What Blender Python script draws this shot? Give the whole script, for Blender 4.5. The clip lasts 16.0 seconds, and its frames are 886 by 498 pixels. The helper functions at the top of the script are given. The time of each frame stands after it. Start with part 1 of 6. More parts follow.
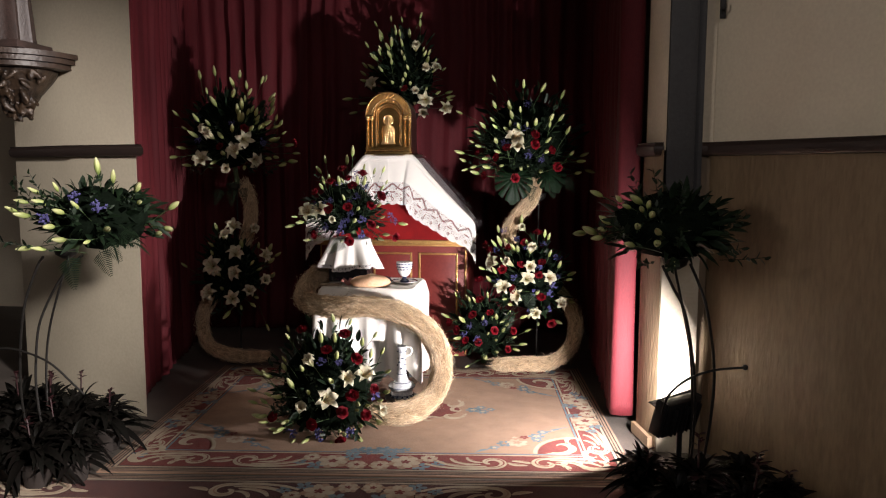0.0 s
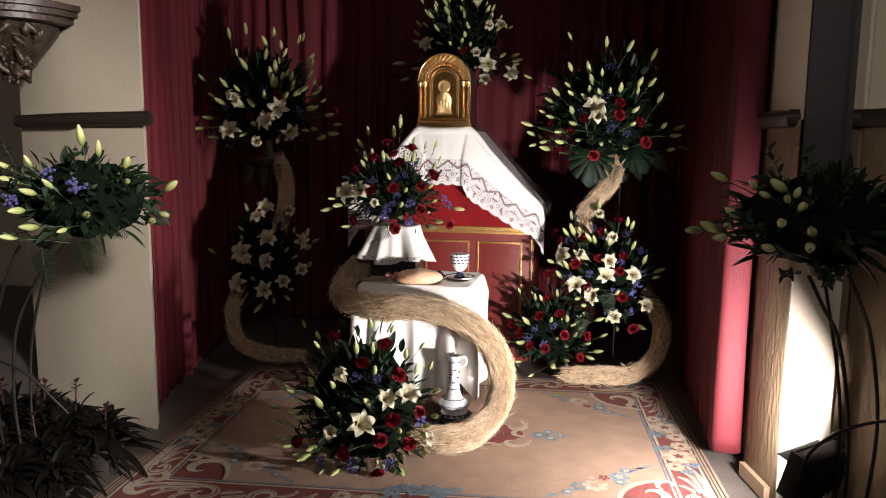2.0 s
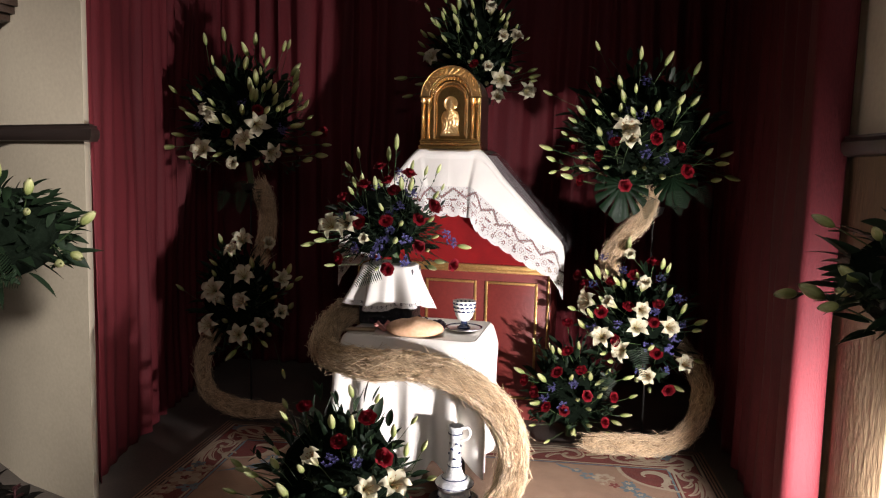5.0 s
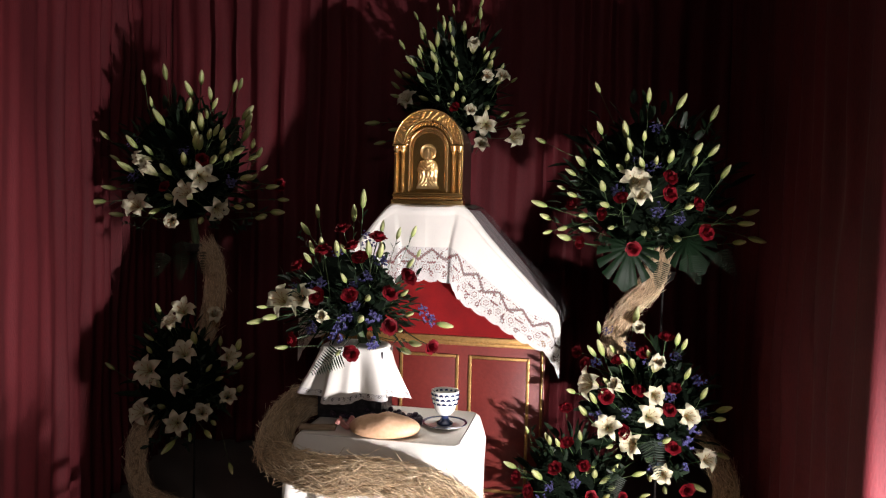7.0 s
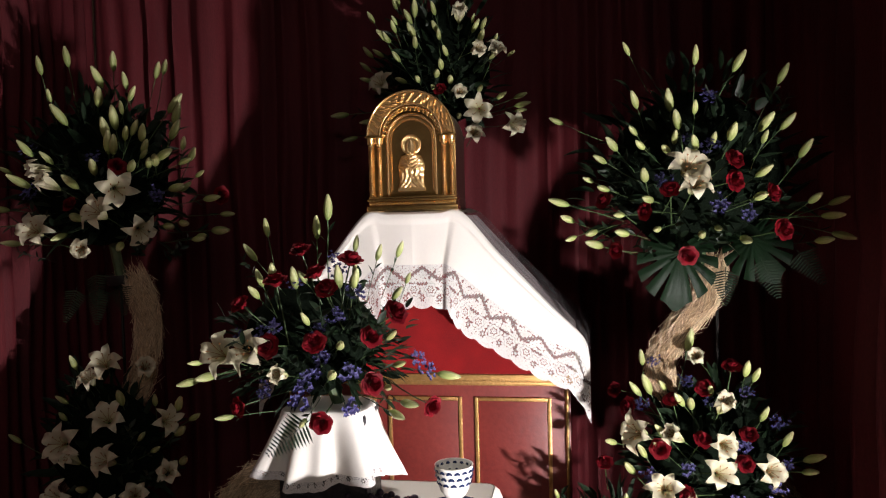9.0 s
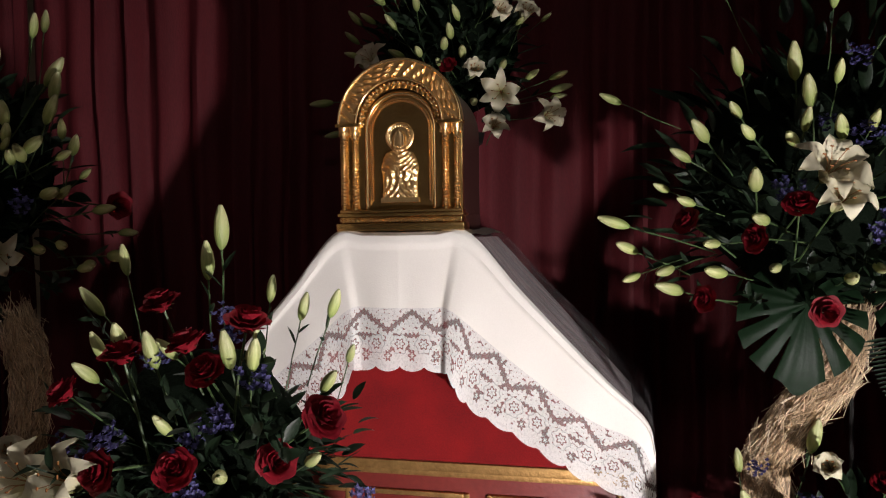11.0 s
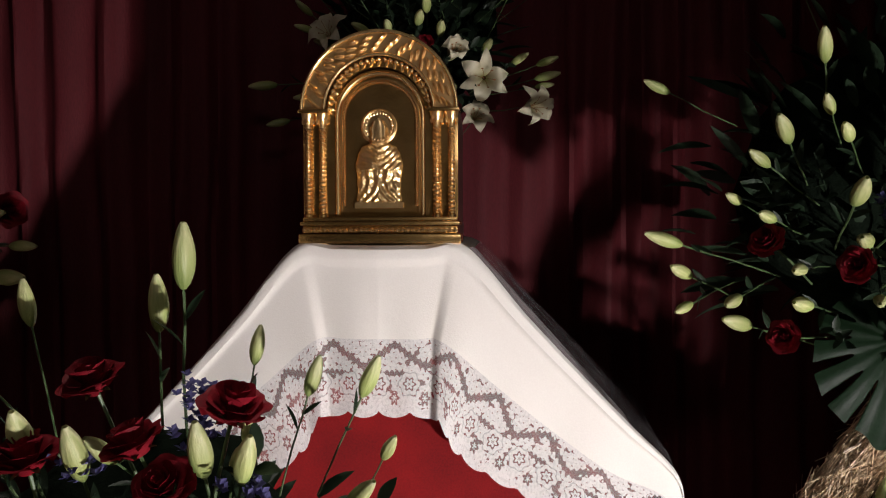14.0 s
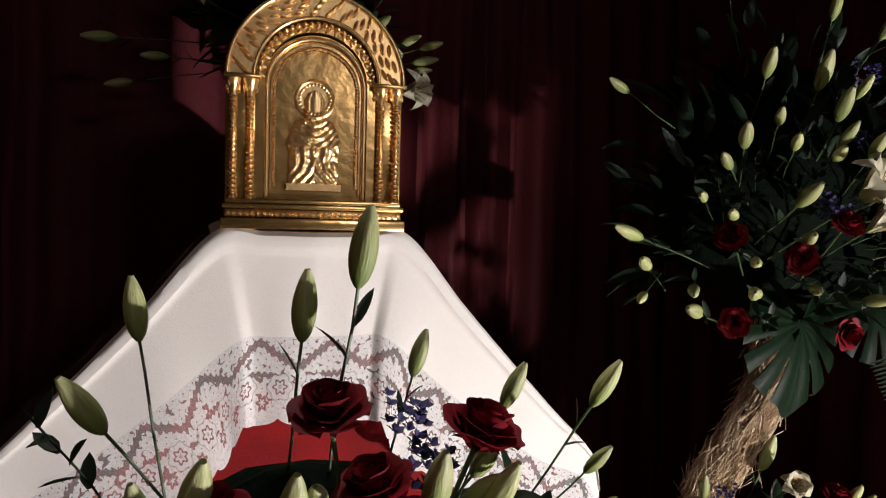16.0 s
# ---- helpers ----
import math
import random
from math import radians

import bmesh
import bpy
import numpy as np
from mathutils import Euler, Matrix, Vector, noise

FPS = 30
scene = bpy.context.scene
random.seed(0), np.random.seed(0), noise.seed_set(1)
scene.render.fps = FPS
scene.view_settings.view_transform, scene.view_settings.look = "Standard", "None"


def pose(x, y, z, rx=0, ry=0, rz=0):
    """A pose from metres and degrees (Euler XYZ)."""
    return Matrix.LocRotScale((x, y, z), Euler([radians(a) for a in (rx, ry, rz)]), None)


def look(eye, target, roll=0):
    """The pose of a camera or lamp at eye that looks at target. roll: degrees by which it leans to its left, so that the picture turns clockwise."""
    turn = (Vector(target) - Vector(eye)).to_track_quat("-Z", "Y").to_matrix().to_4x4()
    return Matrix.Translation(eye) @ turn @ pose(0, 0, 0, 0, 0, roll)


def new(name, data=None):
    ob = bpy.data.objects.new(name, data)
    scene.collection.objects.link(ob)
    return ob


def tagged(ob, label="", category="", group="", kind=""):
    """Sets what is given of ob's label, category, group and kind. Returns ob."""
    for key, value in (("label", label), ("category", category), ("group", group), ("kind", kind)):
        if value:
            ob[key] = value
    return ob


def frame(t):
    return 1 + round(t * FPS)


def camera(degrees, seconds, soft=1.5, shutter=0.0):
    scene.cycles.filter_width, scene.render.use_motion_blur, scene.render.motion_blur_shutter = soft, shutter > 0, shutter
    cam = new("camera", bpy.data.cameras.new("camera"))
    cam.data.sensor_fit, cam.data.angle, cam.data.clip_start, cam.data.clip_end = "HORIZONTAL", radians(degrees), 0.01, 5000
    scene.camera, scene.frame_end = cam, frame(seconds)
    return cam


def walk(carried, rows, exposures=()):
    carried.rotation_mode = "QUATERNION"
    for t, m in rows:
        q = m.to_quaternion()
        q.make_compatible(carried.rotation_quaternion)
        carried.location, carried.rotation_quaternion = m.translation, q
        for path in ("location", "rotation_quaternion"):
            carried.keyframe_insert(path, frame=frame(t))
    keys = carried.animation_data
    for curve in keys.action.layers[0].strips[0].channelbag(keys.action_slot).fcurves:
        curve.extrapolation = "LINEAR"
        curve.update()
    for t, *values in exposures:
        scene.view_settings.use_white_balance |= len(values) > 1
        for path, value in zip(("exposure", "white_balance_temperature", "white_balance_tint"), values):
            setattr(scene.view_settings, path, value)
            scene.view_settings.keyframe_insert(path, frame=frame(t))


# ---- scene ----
cam = camera(61.7, 16.0, soft=1.15)
PATH = [
    (0, (0.709, 0.058, 1.532), (0.459, 2.03, 1.315), 0.1),
    (0.5, (0.703, 0.202, 1.505), (0.426, 2.165, 1.239), 0.1),
    (1, (0.61, 0.43, 1.501), (0.36, 2.392, 1.203), -0.6),
    (1.5, (0.565, 0.652, 1.514), (0.302, 2.614, 1.225), -0.8),
    (2, (0.583, 0.853, 1.515), (0.179, 2.792, 1.237), 0.5),
    (2.5, (0.59, 1.011, 1.524), (0.143, 2.94, 1.241), 0.6),
    (3, (0.546, 1.197, 1.516), (0.083, 3.122, 1.233), 0.5),
    (5.5, (0.432, 1.605, 1.519), (0.008, 3.549, 1.315), 1.4),
    (6, (0.363, 1.732, 1.56), (-0.008, 3.684, 1.328), -0.4),
    (6.5, (0.335, 1.938, 1.581), (-0.059, 3.891, 1.397), 0.7),
    (7, (0.351, 2.124, 1.594), (-0.029, 4.085, 1.498), 1.4),
    (7.5, (0.286, 2.278, 1.596), (-0.076, 4.243, 1.52), 1.7),
    (8, (0.219, 2.489, 1.606), (-0.115, 4.46, 1.541), -1.5),
    (8.5, (0.18, 2.679, 1.603), (-0.146, 4.65, 1.517), -1.5),
    (11, (0.117, 3.799, 1.63), (-0.317, 5.751, 1.586), -0.7),
    (11.5, (0.145, 3.965, 1.649), (-0.349, 5.903, 1.611), -0.5),
    (12, (0.097, 4.149, 1.646), (-0.447, 6.073, 1.652), -0.1),
    (12.5, (0.043, 4.284, 1.653), (-0.592, 6.18, 1.707), -0.9),
    (13, (0.035, 4.263, 1.66), (-0.546, 6.176, 1.707), 1.2),
    (13.5, (-0.022, 4.216, 1.653), (-0.423, 6.175, 1.651), 2.2),
    (14, (-0.157, 4.143, 1.676), (-0.337, 6.133, 1.614), -0.2),
    (14.5, (-0.279, 4.149, 1.676), (-0.275, 6.148, 1.609), 2.4),
    (15, (-0.418, 4.231, 1.696), (-0.237, 6.222, 1.671), 0.2),
    (15.5, (-0.507, 4.273, 1.674), (-0.2, 6.248, 1.598), 0.7),
    (16, (-0.65, 4.284, 1.674), (-0.058, 6.192, 1.583), 1.5),
]
walk(cam, [(t, look(eye, target, roll)) for t, eye, target, roll in PATH], exposures=[(0, 0.12), (1.5, 0.15), (3, 0.1), (5.5, 0.15), (8.5, 0.22), (11, -0.17), (13, -0.26), (16, -0.17)])

# ---- light ----
world = bpy.data.worlds.new("world")
scene.world = world
world.use_nodes = True
world.node_tree.nodes["Background"].inputs[0].default_value = (0.9, 0.8, 0.7, 1)
world.node_tree.nodes["Background"].inputs[1].default_value = 0.046


def lamp(name, m, watts, sx, sy, colour, spread=180):
    data = bpy.data.lights.new(name, "AREA")
    data.shape, data.size, data.size_y, data.energy, data.color, data.spread = "RECTANGLE", sx, sy, watts, colour, radians(spread)
    ob = new(name, data)
    ob.matrix_world = m
    return ob


FLOOD = Vector((1.36, 3.66, 0.37))
FLOOD_AIM = Vector((-0.50, 5.62, 1.10))
lamp("flood_light", look(FLOOD, FLOOD_AIM), 70, 0.13, 0.03, (1.0, 0.93, 0.93), 140)


def ceiling_spot(name, eye, target, watts, cone, colour, blend=0.7):
    data = bpy.data.lights.new(name, "SPOT")
    data.energy, data.spot_size, data.spot_blend, data.color, data.shadow_soft_size = watts, radians(cone), blend, colour, 0.26
    ob = new(name, data)
    ob.matrix_world = look(eye, target)
    return ob


# two ceiling spots of the nave: one on the statue's pier, one on the slanting wall
ceiling_spot("pier_spot", (3.6, -0.7, 3.2), (-3.05, 2.85, 1.15), 3400, 34, (1.0, 0.92, 0.88), 0.2)
ceiling_spot("wall_spot", (-2.2, 0.0, 2.5), (3.0, 2.7, 2.2), 165, 52, (1.0, 0.89, 0.82), 0.35)
# a downlight of the chancel over the table, and the dim nave behind the visitor
ceiling_spot("table_spot", (-0.25, 5.25, 4.1), (-0.38, 4.93, 0.8), 190, 27, (1.0, 0.93, 0.86), 1.0)
lamp("nave_light", look((2.6, -3.2, 3.9), (0.0, 3.0, 1.2)), 58, 2.0, 0.8, (1.0, 0.92, 0.92))


# ---- materials ----
def links_of(m):
    m.use_nodes = True
    return m.node_tree.nodes, m.node_tree.links


def material(name, a, b=None, scale=6.0, rough=0.6, metal=0.0, bump=0.15, fine=80.0, sheen=0.0, glow_through=0.0, random_hue=0.0, coat=0.0, stretch=(1, 1, 1), low=0.35, high=0.65):
    """Two colours mixed by a coarse and a fine noise, with a bump from the fine one."""
    m = bpy.data.materials.new(name)
    n, l = links_of(m)
    p = n["Principled BSDF"]
    b = b or tuple(0.6 * c for c in a)
    tc, mp = n.new("ShaderNodeTexCoord"), n.new("ShaderNodeMapping")
    mp.inputs["Scale"].default_value = stretch
    l.new(tc.outputs["Object"], mp.inputs["Vector"])
    n1, n2, mix, ramp = n.new("ShaderNodeTexNoise"), n.new("ShaderNodeTexNoise"), n.new("ShaderNodeMath"), n.new("ShaderNodeValToRGB")
    n1.inputs["Scale"].default_value, n1.inputs["Detail"].default_value = scale, 4
    n2.inputs["Scale"].default_value, n2.inputs["Detail"].default_value = fine, 3
    for t in (n1, n2):
        l.new(mp.outputs[0], t.inputs["Vector"])
    mix.operation = "MULTIPLY_ADD"
    mix.inputs[1].default_value = 0.45
    l.new(n2.outputs[0], mix.inputs[0])
    half = n.new("ShaderNodeMath")
    half.operation, half.inputs[1].default_value = "MULTIPLY", 0.55
    l.new(n1.outputs[0], half.inputs[0])
    l.new(half.outputs[0], mix.inputs[2])
    ramp.color_ramp.elements[0].position, ramp.color_ramp.elements[1].position = low, high
    ramp.color_ramp.elements[0].color, ramp.color_ramp.elements[1].color = (*b, 1), (*a, 1)
    l.new(mix.outputs[0], ramp.inputs[0])
    colour = ramp.outputs[0]
    if random_hue:
        info, hsv, val = n.new("ShaderNodeObjectInfo"), n.new("ShaderNodeHueSaturation"), n.new("ShaderNodeMapRange")
        val.inputs[3].default_value, val.inputs[4].default_value = 1 - random_hue, 1 + random_hue
        l.new(info.outputs["Random"], val.inputs[0])
        l.new(val.outputs[0], hsv.inputs["Value"])
        l.new(colour, hsv.inputs["Color"])
        colour = hsv.outputs[0]
    l.new(colour, p.inputs["Base Color"])
    p.inputs["Roughness"].default_value, p.inputs["Metallic"].default_value = rough, metal
    p.inputs["Sheen Weight"].default_value, p.inputs["Coat Weight"].default_value = sheen, coat
    if bump:
        bp = n.new("ShaderNodeBump")
        bp.inputs["Strength"].default_value, bp.inputs["Distance"].default_value = bump, 0.01
        l.new(n2.outputs[0], bp.inputs["Height"])
        l.new(bp.outputs[0], p.inputs["Normal"])
    if glow_through:
        tr, mx = n.new("ShaderNodeBsdfTranslucent"), n.new("ShaderNodeMixShader")
        mx.inputs[0].default_value = glow_through
        l.new(colour, tr.inputs["Color"])
        l.new(p.outputs[0], mx.inputs[1]), l.new(tr.outputs[0], mx.inputs[2])
        l.new(mx.outputs[0], n["Material Output"].inputs["Surface"])
    return m


def along(m, stops, axis=2):
    """Colours a material by a ramp along the object's own axis (0 to 1), mottled by its noise."""
    n, l = links_of(m)
    tc, sep, ramp, mul = n.new("ShaderNodeTexCoord"), n.new("ShaderNodeSeparateXYZ"), n.new("ShaderNodeValToRGB"), n.new("ShaderNodeMix")
    l.new(tc.outputs["Generated"], sep.inputs[0])
    l.new(sep.outputs[axis], ramp.inputs[0])
    while len(ramp.color_ramp.elements) < len(stops):
        ramp.color_ramp.elements.new(0.5)
    for e, (at, c) in zip(ramp.color_ramp.elements, stops):
        e.position, e.color = at, (*c, 1)
    mul.data_type, mul.blend_type, mul.inputs[0].default_value = "RGBA", "MULTIPLY", 1.0
    for link in list(l):
        if link.to_socket.name in ("Base Color",) or (link.to_node.type == "BSDF_TRANSLUCENT" and link.to_socket.name == "Color"):
            l.new(link.from_socket, mul.inputs[6])
            target = link.to_socket
            l.remove(link)
            l.new(mul.outputs[2], target)
    l.new(ramp.outputs[0], mul.inputs[7])
    return m


PLASTER = material("cream_plaster", (0.62, 0.55, 0.42), (0.53, 0.46, 0.35), 2.0, 0.8, bump=0.07, fine=60)
DADO = material("rough_brown_plaster", (0.175, 0.120, 0.066), (0.125, 0.084, 0.045), 7, 0.6, bump=0.4, fine=55, stretch=(1, 1, 0.22), low=0.38, high=0.62)
CREAM_LOWER = material("grey_cream_plaster", (0.52, 0.46, 0.35), (0.44, 0.385, 0.29), 2.5, 0.75, bump=0.08, fine=60)
RAIL_AND_SHADE = material("dark_stained_rail_and_aisle_shade", (0.035, 0.022, 0.018), (0.02, 0.013, 0.011), 8, 0.4, bump=0.1, stretch=(1, 1, 6))
POST = material("grey_painted_post", (0.036, 0.035, 0.036), (0.024, 0.023, 0.024), 5, 0.6, bump=0.3, fine=60)
STONE = material("dark_stone_floor", (0.12, 0.10, 0.085), (0.07, 0.06, 0.052), 3, 0.6, bump=0.15)
CEILING = material("ceiling_plaster", (0.5, 0.45, 0.38), None, 2, 0.85)
VELVET = material("red_curtain_cloth", (0.104, 0.0098, 0.0142), (0.064, 0.0060, 0.0092), 5, 0.75, bump=0.2, fine=220, sheen=0.0, stretch=(1, 1, 0.25))
VELVET.node_tree.nodes["Principled BSDF"].inputs["Specular IOR Level"].default_value = 0.28
FRONTAL = material("red_velvet_frontal", (0.25, 0.006, 0.007), (0.15, 0.0035, 0.005), 9, 0.8, bump=0.15, fine=200, sheen=0.3)
FRONTAL.node_tree.nodes["Principled BSDF"].inputs["Specular IOR Level"].default_value = 0.12
LINEN = material("white_linen", (0.80, 0.77, 0.72), (0.74, 0.71, 0.66), 4, 0.75, bump=0.08, fine=300)
ALTAR_WOOD = material("oxblood_painted_wood", (0.20, 0.028, 0.022), (0.14, 0.018, 0.015), 5, 0.42, bump=0.08, fine=60)
GILT = material("gilt_moulding", (0.55, 0.33, 0.12), (0.36, 0.20, 0.07), 20, 0.38, 0.75, 0.2)
GOLD = material("polished_gilt_brass", (0.95, 0.62, 0.25), (0.74, 0.44, 0.16), 14, 0.21, 0.98, 0.09, fine=34)
CASE = material("dark_lacquered_case", (0.05, 0.016, 0.012), (0.03, 0.01, 0.008), 8, 0.45, bump=0.1)
GOLD_RELIEF = material("embossed_gilt_brass", (1.0, 0.70, 0.34), (0.86, 0.55, 0.24), 40, 0.30, 0.95, 0.05, fine=140)
GOLD_BEAD = material("bright_gilt_beading", (1.0, 0.71, 0.34), (0.90, 0.58, 0.26), 40, 0.24, 0.94, 0.1, fine=60)
STRAW = material("golden_straw", (0.66, 0.48, 0.29), (0.20, 0.125, 0.065), 32, 0.6, bump=1.0, fine=120, low=0.40, high=0.60, stretch=(1, 1, 1))
def per_island(m, low, high):
    """Gives every loose piece of a joined mesh its own brightness."""
    n, l = links_of(m)
    p = n["Principled BSDF"]
    colour = p.inputs["Base Color"].links[0].from_socket
    geo, span, hsv = n.new("ShaderNodeNewGeometry"), n.new("ShaderNodeMapRange"), n.new("ShaderNodeHueSaturation")
    span.inputs[3].default_value, span.inputs[4].default_value = low, high
    l.new(geo.outputs["Random Per Island"], span.inputs[0])
    l.new(span.outputs[0], hsv.inputs["Value"])
    l.new(colour, hsv.inputs["Color"])
    l.new(hsv.outputs[0], p.inputs["Base Color"])
    return m


STRAW_STRAND = per_island(material("loose_straw", (0.86, 0.67, 0.44), (0.56, 0.39, 0.23), 30, 0.5, bump=0.1), 0.3, 1.1)
BLACK_METAL = material("black_metal", (0.018, 0.018, 0.019), (0.01, 0.01, 0.011), 8, 0.45, 0.3, 0.1)
IRON = material("dark_iron_wire", (0.02, 0.018, 0.016), None, 9, 0.5, 0.6, 0.1)
GLASS = material("lamp_glass", (0.8, 0.8, 0.78), None, 5, 0.1, bump=0)
TERRACOTTA = material("shade_darkened_clay", (0.022, 0.015, 0.012), (0.014, 0.010, 0.008), 8, 0.8)
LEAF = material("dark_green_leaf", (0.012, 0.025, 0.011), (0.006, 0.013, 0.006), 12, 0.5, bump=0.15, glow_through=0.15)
# near black: the shade deep between bouquet leaves, put into a colour
SHADE_CORE = material("bouquet_core_shade", (0.004, 0.007, 0.004), (0.002, 0.004, 0.002), 20, 0.95, bump=0.5)
SHADE_CORE.node_tree.nodes["Principled BSDF"].inputs["Specular IOR Level"].default_value = 0.05
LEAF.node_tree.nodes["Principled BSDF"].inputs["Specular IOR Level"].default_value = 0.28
# plant leaves and bracts: the unlit wall foot's shade is put into these colours
PLANT = material("shade_darkened_plant_leaf", (0.008, 0.006, 0.0055), (0.004, 0.0045, 0.0035), 9, 0.45, bump=0.1, glow_through=0.12)
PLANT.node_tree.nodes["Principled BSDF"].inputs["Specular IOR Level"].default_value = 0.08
BRACT = material("dark_red_bract", (0.032, 0.006, 0.008), (0.018, 0.004, 0.005), 9, 0.5, bump=0.1)
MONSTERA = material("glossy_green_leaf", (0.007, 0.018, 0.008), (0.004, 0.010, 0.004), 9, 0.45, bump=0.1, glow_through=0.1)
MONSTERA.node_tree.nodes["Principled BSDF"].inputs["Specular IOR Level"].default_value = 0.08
STEM = material("green_stem", (0.05, 0.085, 0.028), (0.035, 0.06, 0.02), 15, 0.5)
LILY = along(material("white_lily_petal", (1, 1, 1), (0.9, 0.9, 0.88), 30, 0.5, bump=0.12, glow_through=0.25, random_hue=0.06), [(0.0, (0.34, 0.38, 0.12)), (0.35, (0.54, 0.51, 0.31)), (0.8, (0.62, 0.575, 0.42))])
BUD = along(material("lily_bud_skin", (1, 1, 1), (0.70, 0.78, 0.62), 70, 0.5, bump=0.25, fine=160, glow_through=0.12, random_hue=0.2, stretch=(1, 1, 0.10), low=0.4, high=0.6), [(0.0, (0.19, 0.25, 0.07)), (0.40, (0.37, 0.41, 0.15)), (0.8, (0.51, 0.51, 0.25)), (1.0, (0.58, 0.55, 0.33))])
ROSE = material("deep_red_rose_petal", (0.19, 0.005, 0.012), (0.085, 0.002, 0.006), 25, 0.6, bump=0.12, sheen=0.0, glow_through=0.12, random_hue=0.2)
ROSE.node_tree.nodes["Principled BSDF"].inputs["Specular IOR Level"].default_value = 0.18
STATICE = material("violet_blue_statice", (0.08, 0.072, 0.21), (0.04, 0.036, 0.13), 30, 0.7, bump=0.3, random_hue=0.2)
ANTHER = material("rust_anther", (0.32, 0.12, 0.03), None, 30, 0.7)
CERAMIC = material("white_glazed_ceramic", (0.78, 0.77, 0.74), (0.70, 0.69, 0.66), 6, 0.15, bump=0.02, coat=0.4)
JUG_GLAZE = material("mottled_grey_glaze", (0.72, 0.72, 0.70), (0.40, 0.42, 0.46), 30, 0.3, bump=0.2, fine=90, low=0.38, high=0.6)
COBALT = material("navy_glaze", (0.02, 0.035, 0.10), (0.015, 0.022, 0.06), 12, 0.2, bump=0.02)
BREAD = material("bread_crust", (0.76, 0.48, 0.31), (0.58, 0.33, 0.18), 9, 0.6, bump=0.3, fine=60)
GRAPE = material("dark_grape_skin", (0.03, 0.012, 0.03), (0.015, 0.008, 0.02), 15, 0.35, bump=0.05)
CURED = material("pink_cured_meat", (0.62, 0.30, 0.27), (0.5, 0.2, 0.18), 18, 0.5)
BLACK_WRAP = material("crinkled_black_wrap", (0.03, 0.03, 0.035), (0.012, 0.012, 0.014), 25, 0.35, bump=1.2, fine=40)
DARK_WOOD = material("dark_carved_wood", (0.034, 0.019, 0.012), (0.019, 0.011, 0.008), 8, 0.45, bump=0.4, fine=50)
ROBE = material("painted_plaster_robe", (0.042, 0.024, 0.020), (0.020, 0.014, 0.012), 6, 0.5, bump=0.2)
CARPET = material("carpet_dark_ground", (0.055, 0.045, 0.035), (0.035, 0.028, 0.024), 14, 0.95, bump=0.6, fine=260, sheen=0.02)
CARPET_MAROON = material("carpet_dark_maroon", (0.085, 0.024, 0.018), (0.055, 0.017, 0.014), 14, 0.95, bump=0.6, fine=260, sheen=0.02)
CARPET_RED = material("carpet_brick_red", (0.20, 0.036, 0.027), (0.13, 0.024, 0.019), 14, 0.95, bump=0.6, fine=260, sheen=0.02)
CARPET_FIELD = material("carpet_sand_field", (0.36, 0.225, 0.148), (0.27, 0.168, 0.112), 9, 0.95, bump=0.6, fine=260, sheen=0.02)
CARPET_CREAM = material("carpet_cream_wool", (0.47, 0.38, 0.27), (0.34, 0.26, 0.18), 18, 0.95, bump=0.6, fine=260, sheen=0.02)
CARPET_TEAL = material("carpet_blue_wool", (0.18, 0.225, 0.25), (0.09, 0.13, 0.155), 18, 0.95, bump=0.6, fine=260, sheen=0.02)
PLINTH = material("worn_oak_strip", (0.30, 0.21, 0.13), (0.2, 0.13, 0.08), 6, 0.5, bump=0.2, stretch=(8, 1, 1))


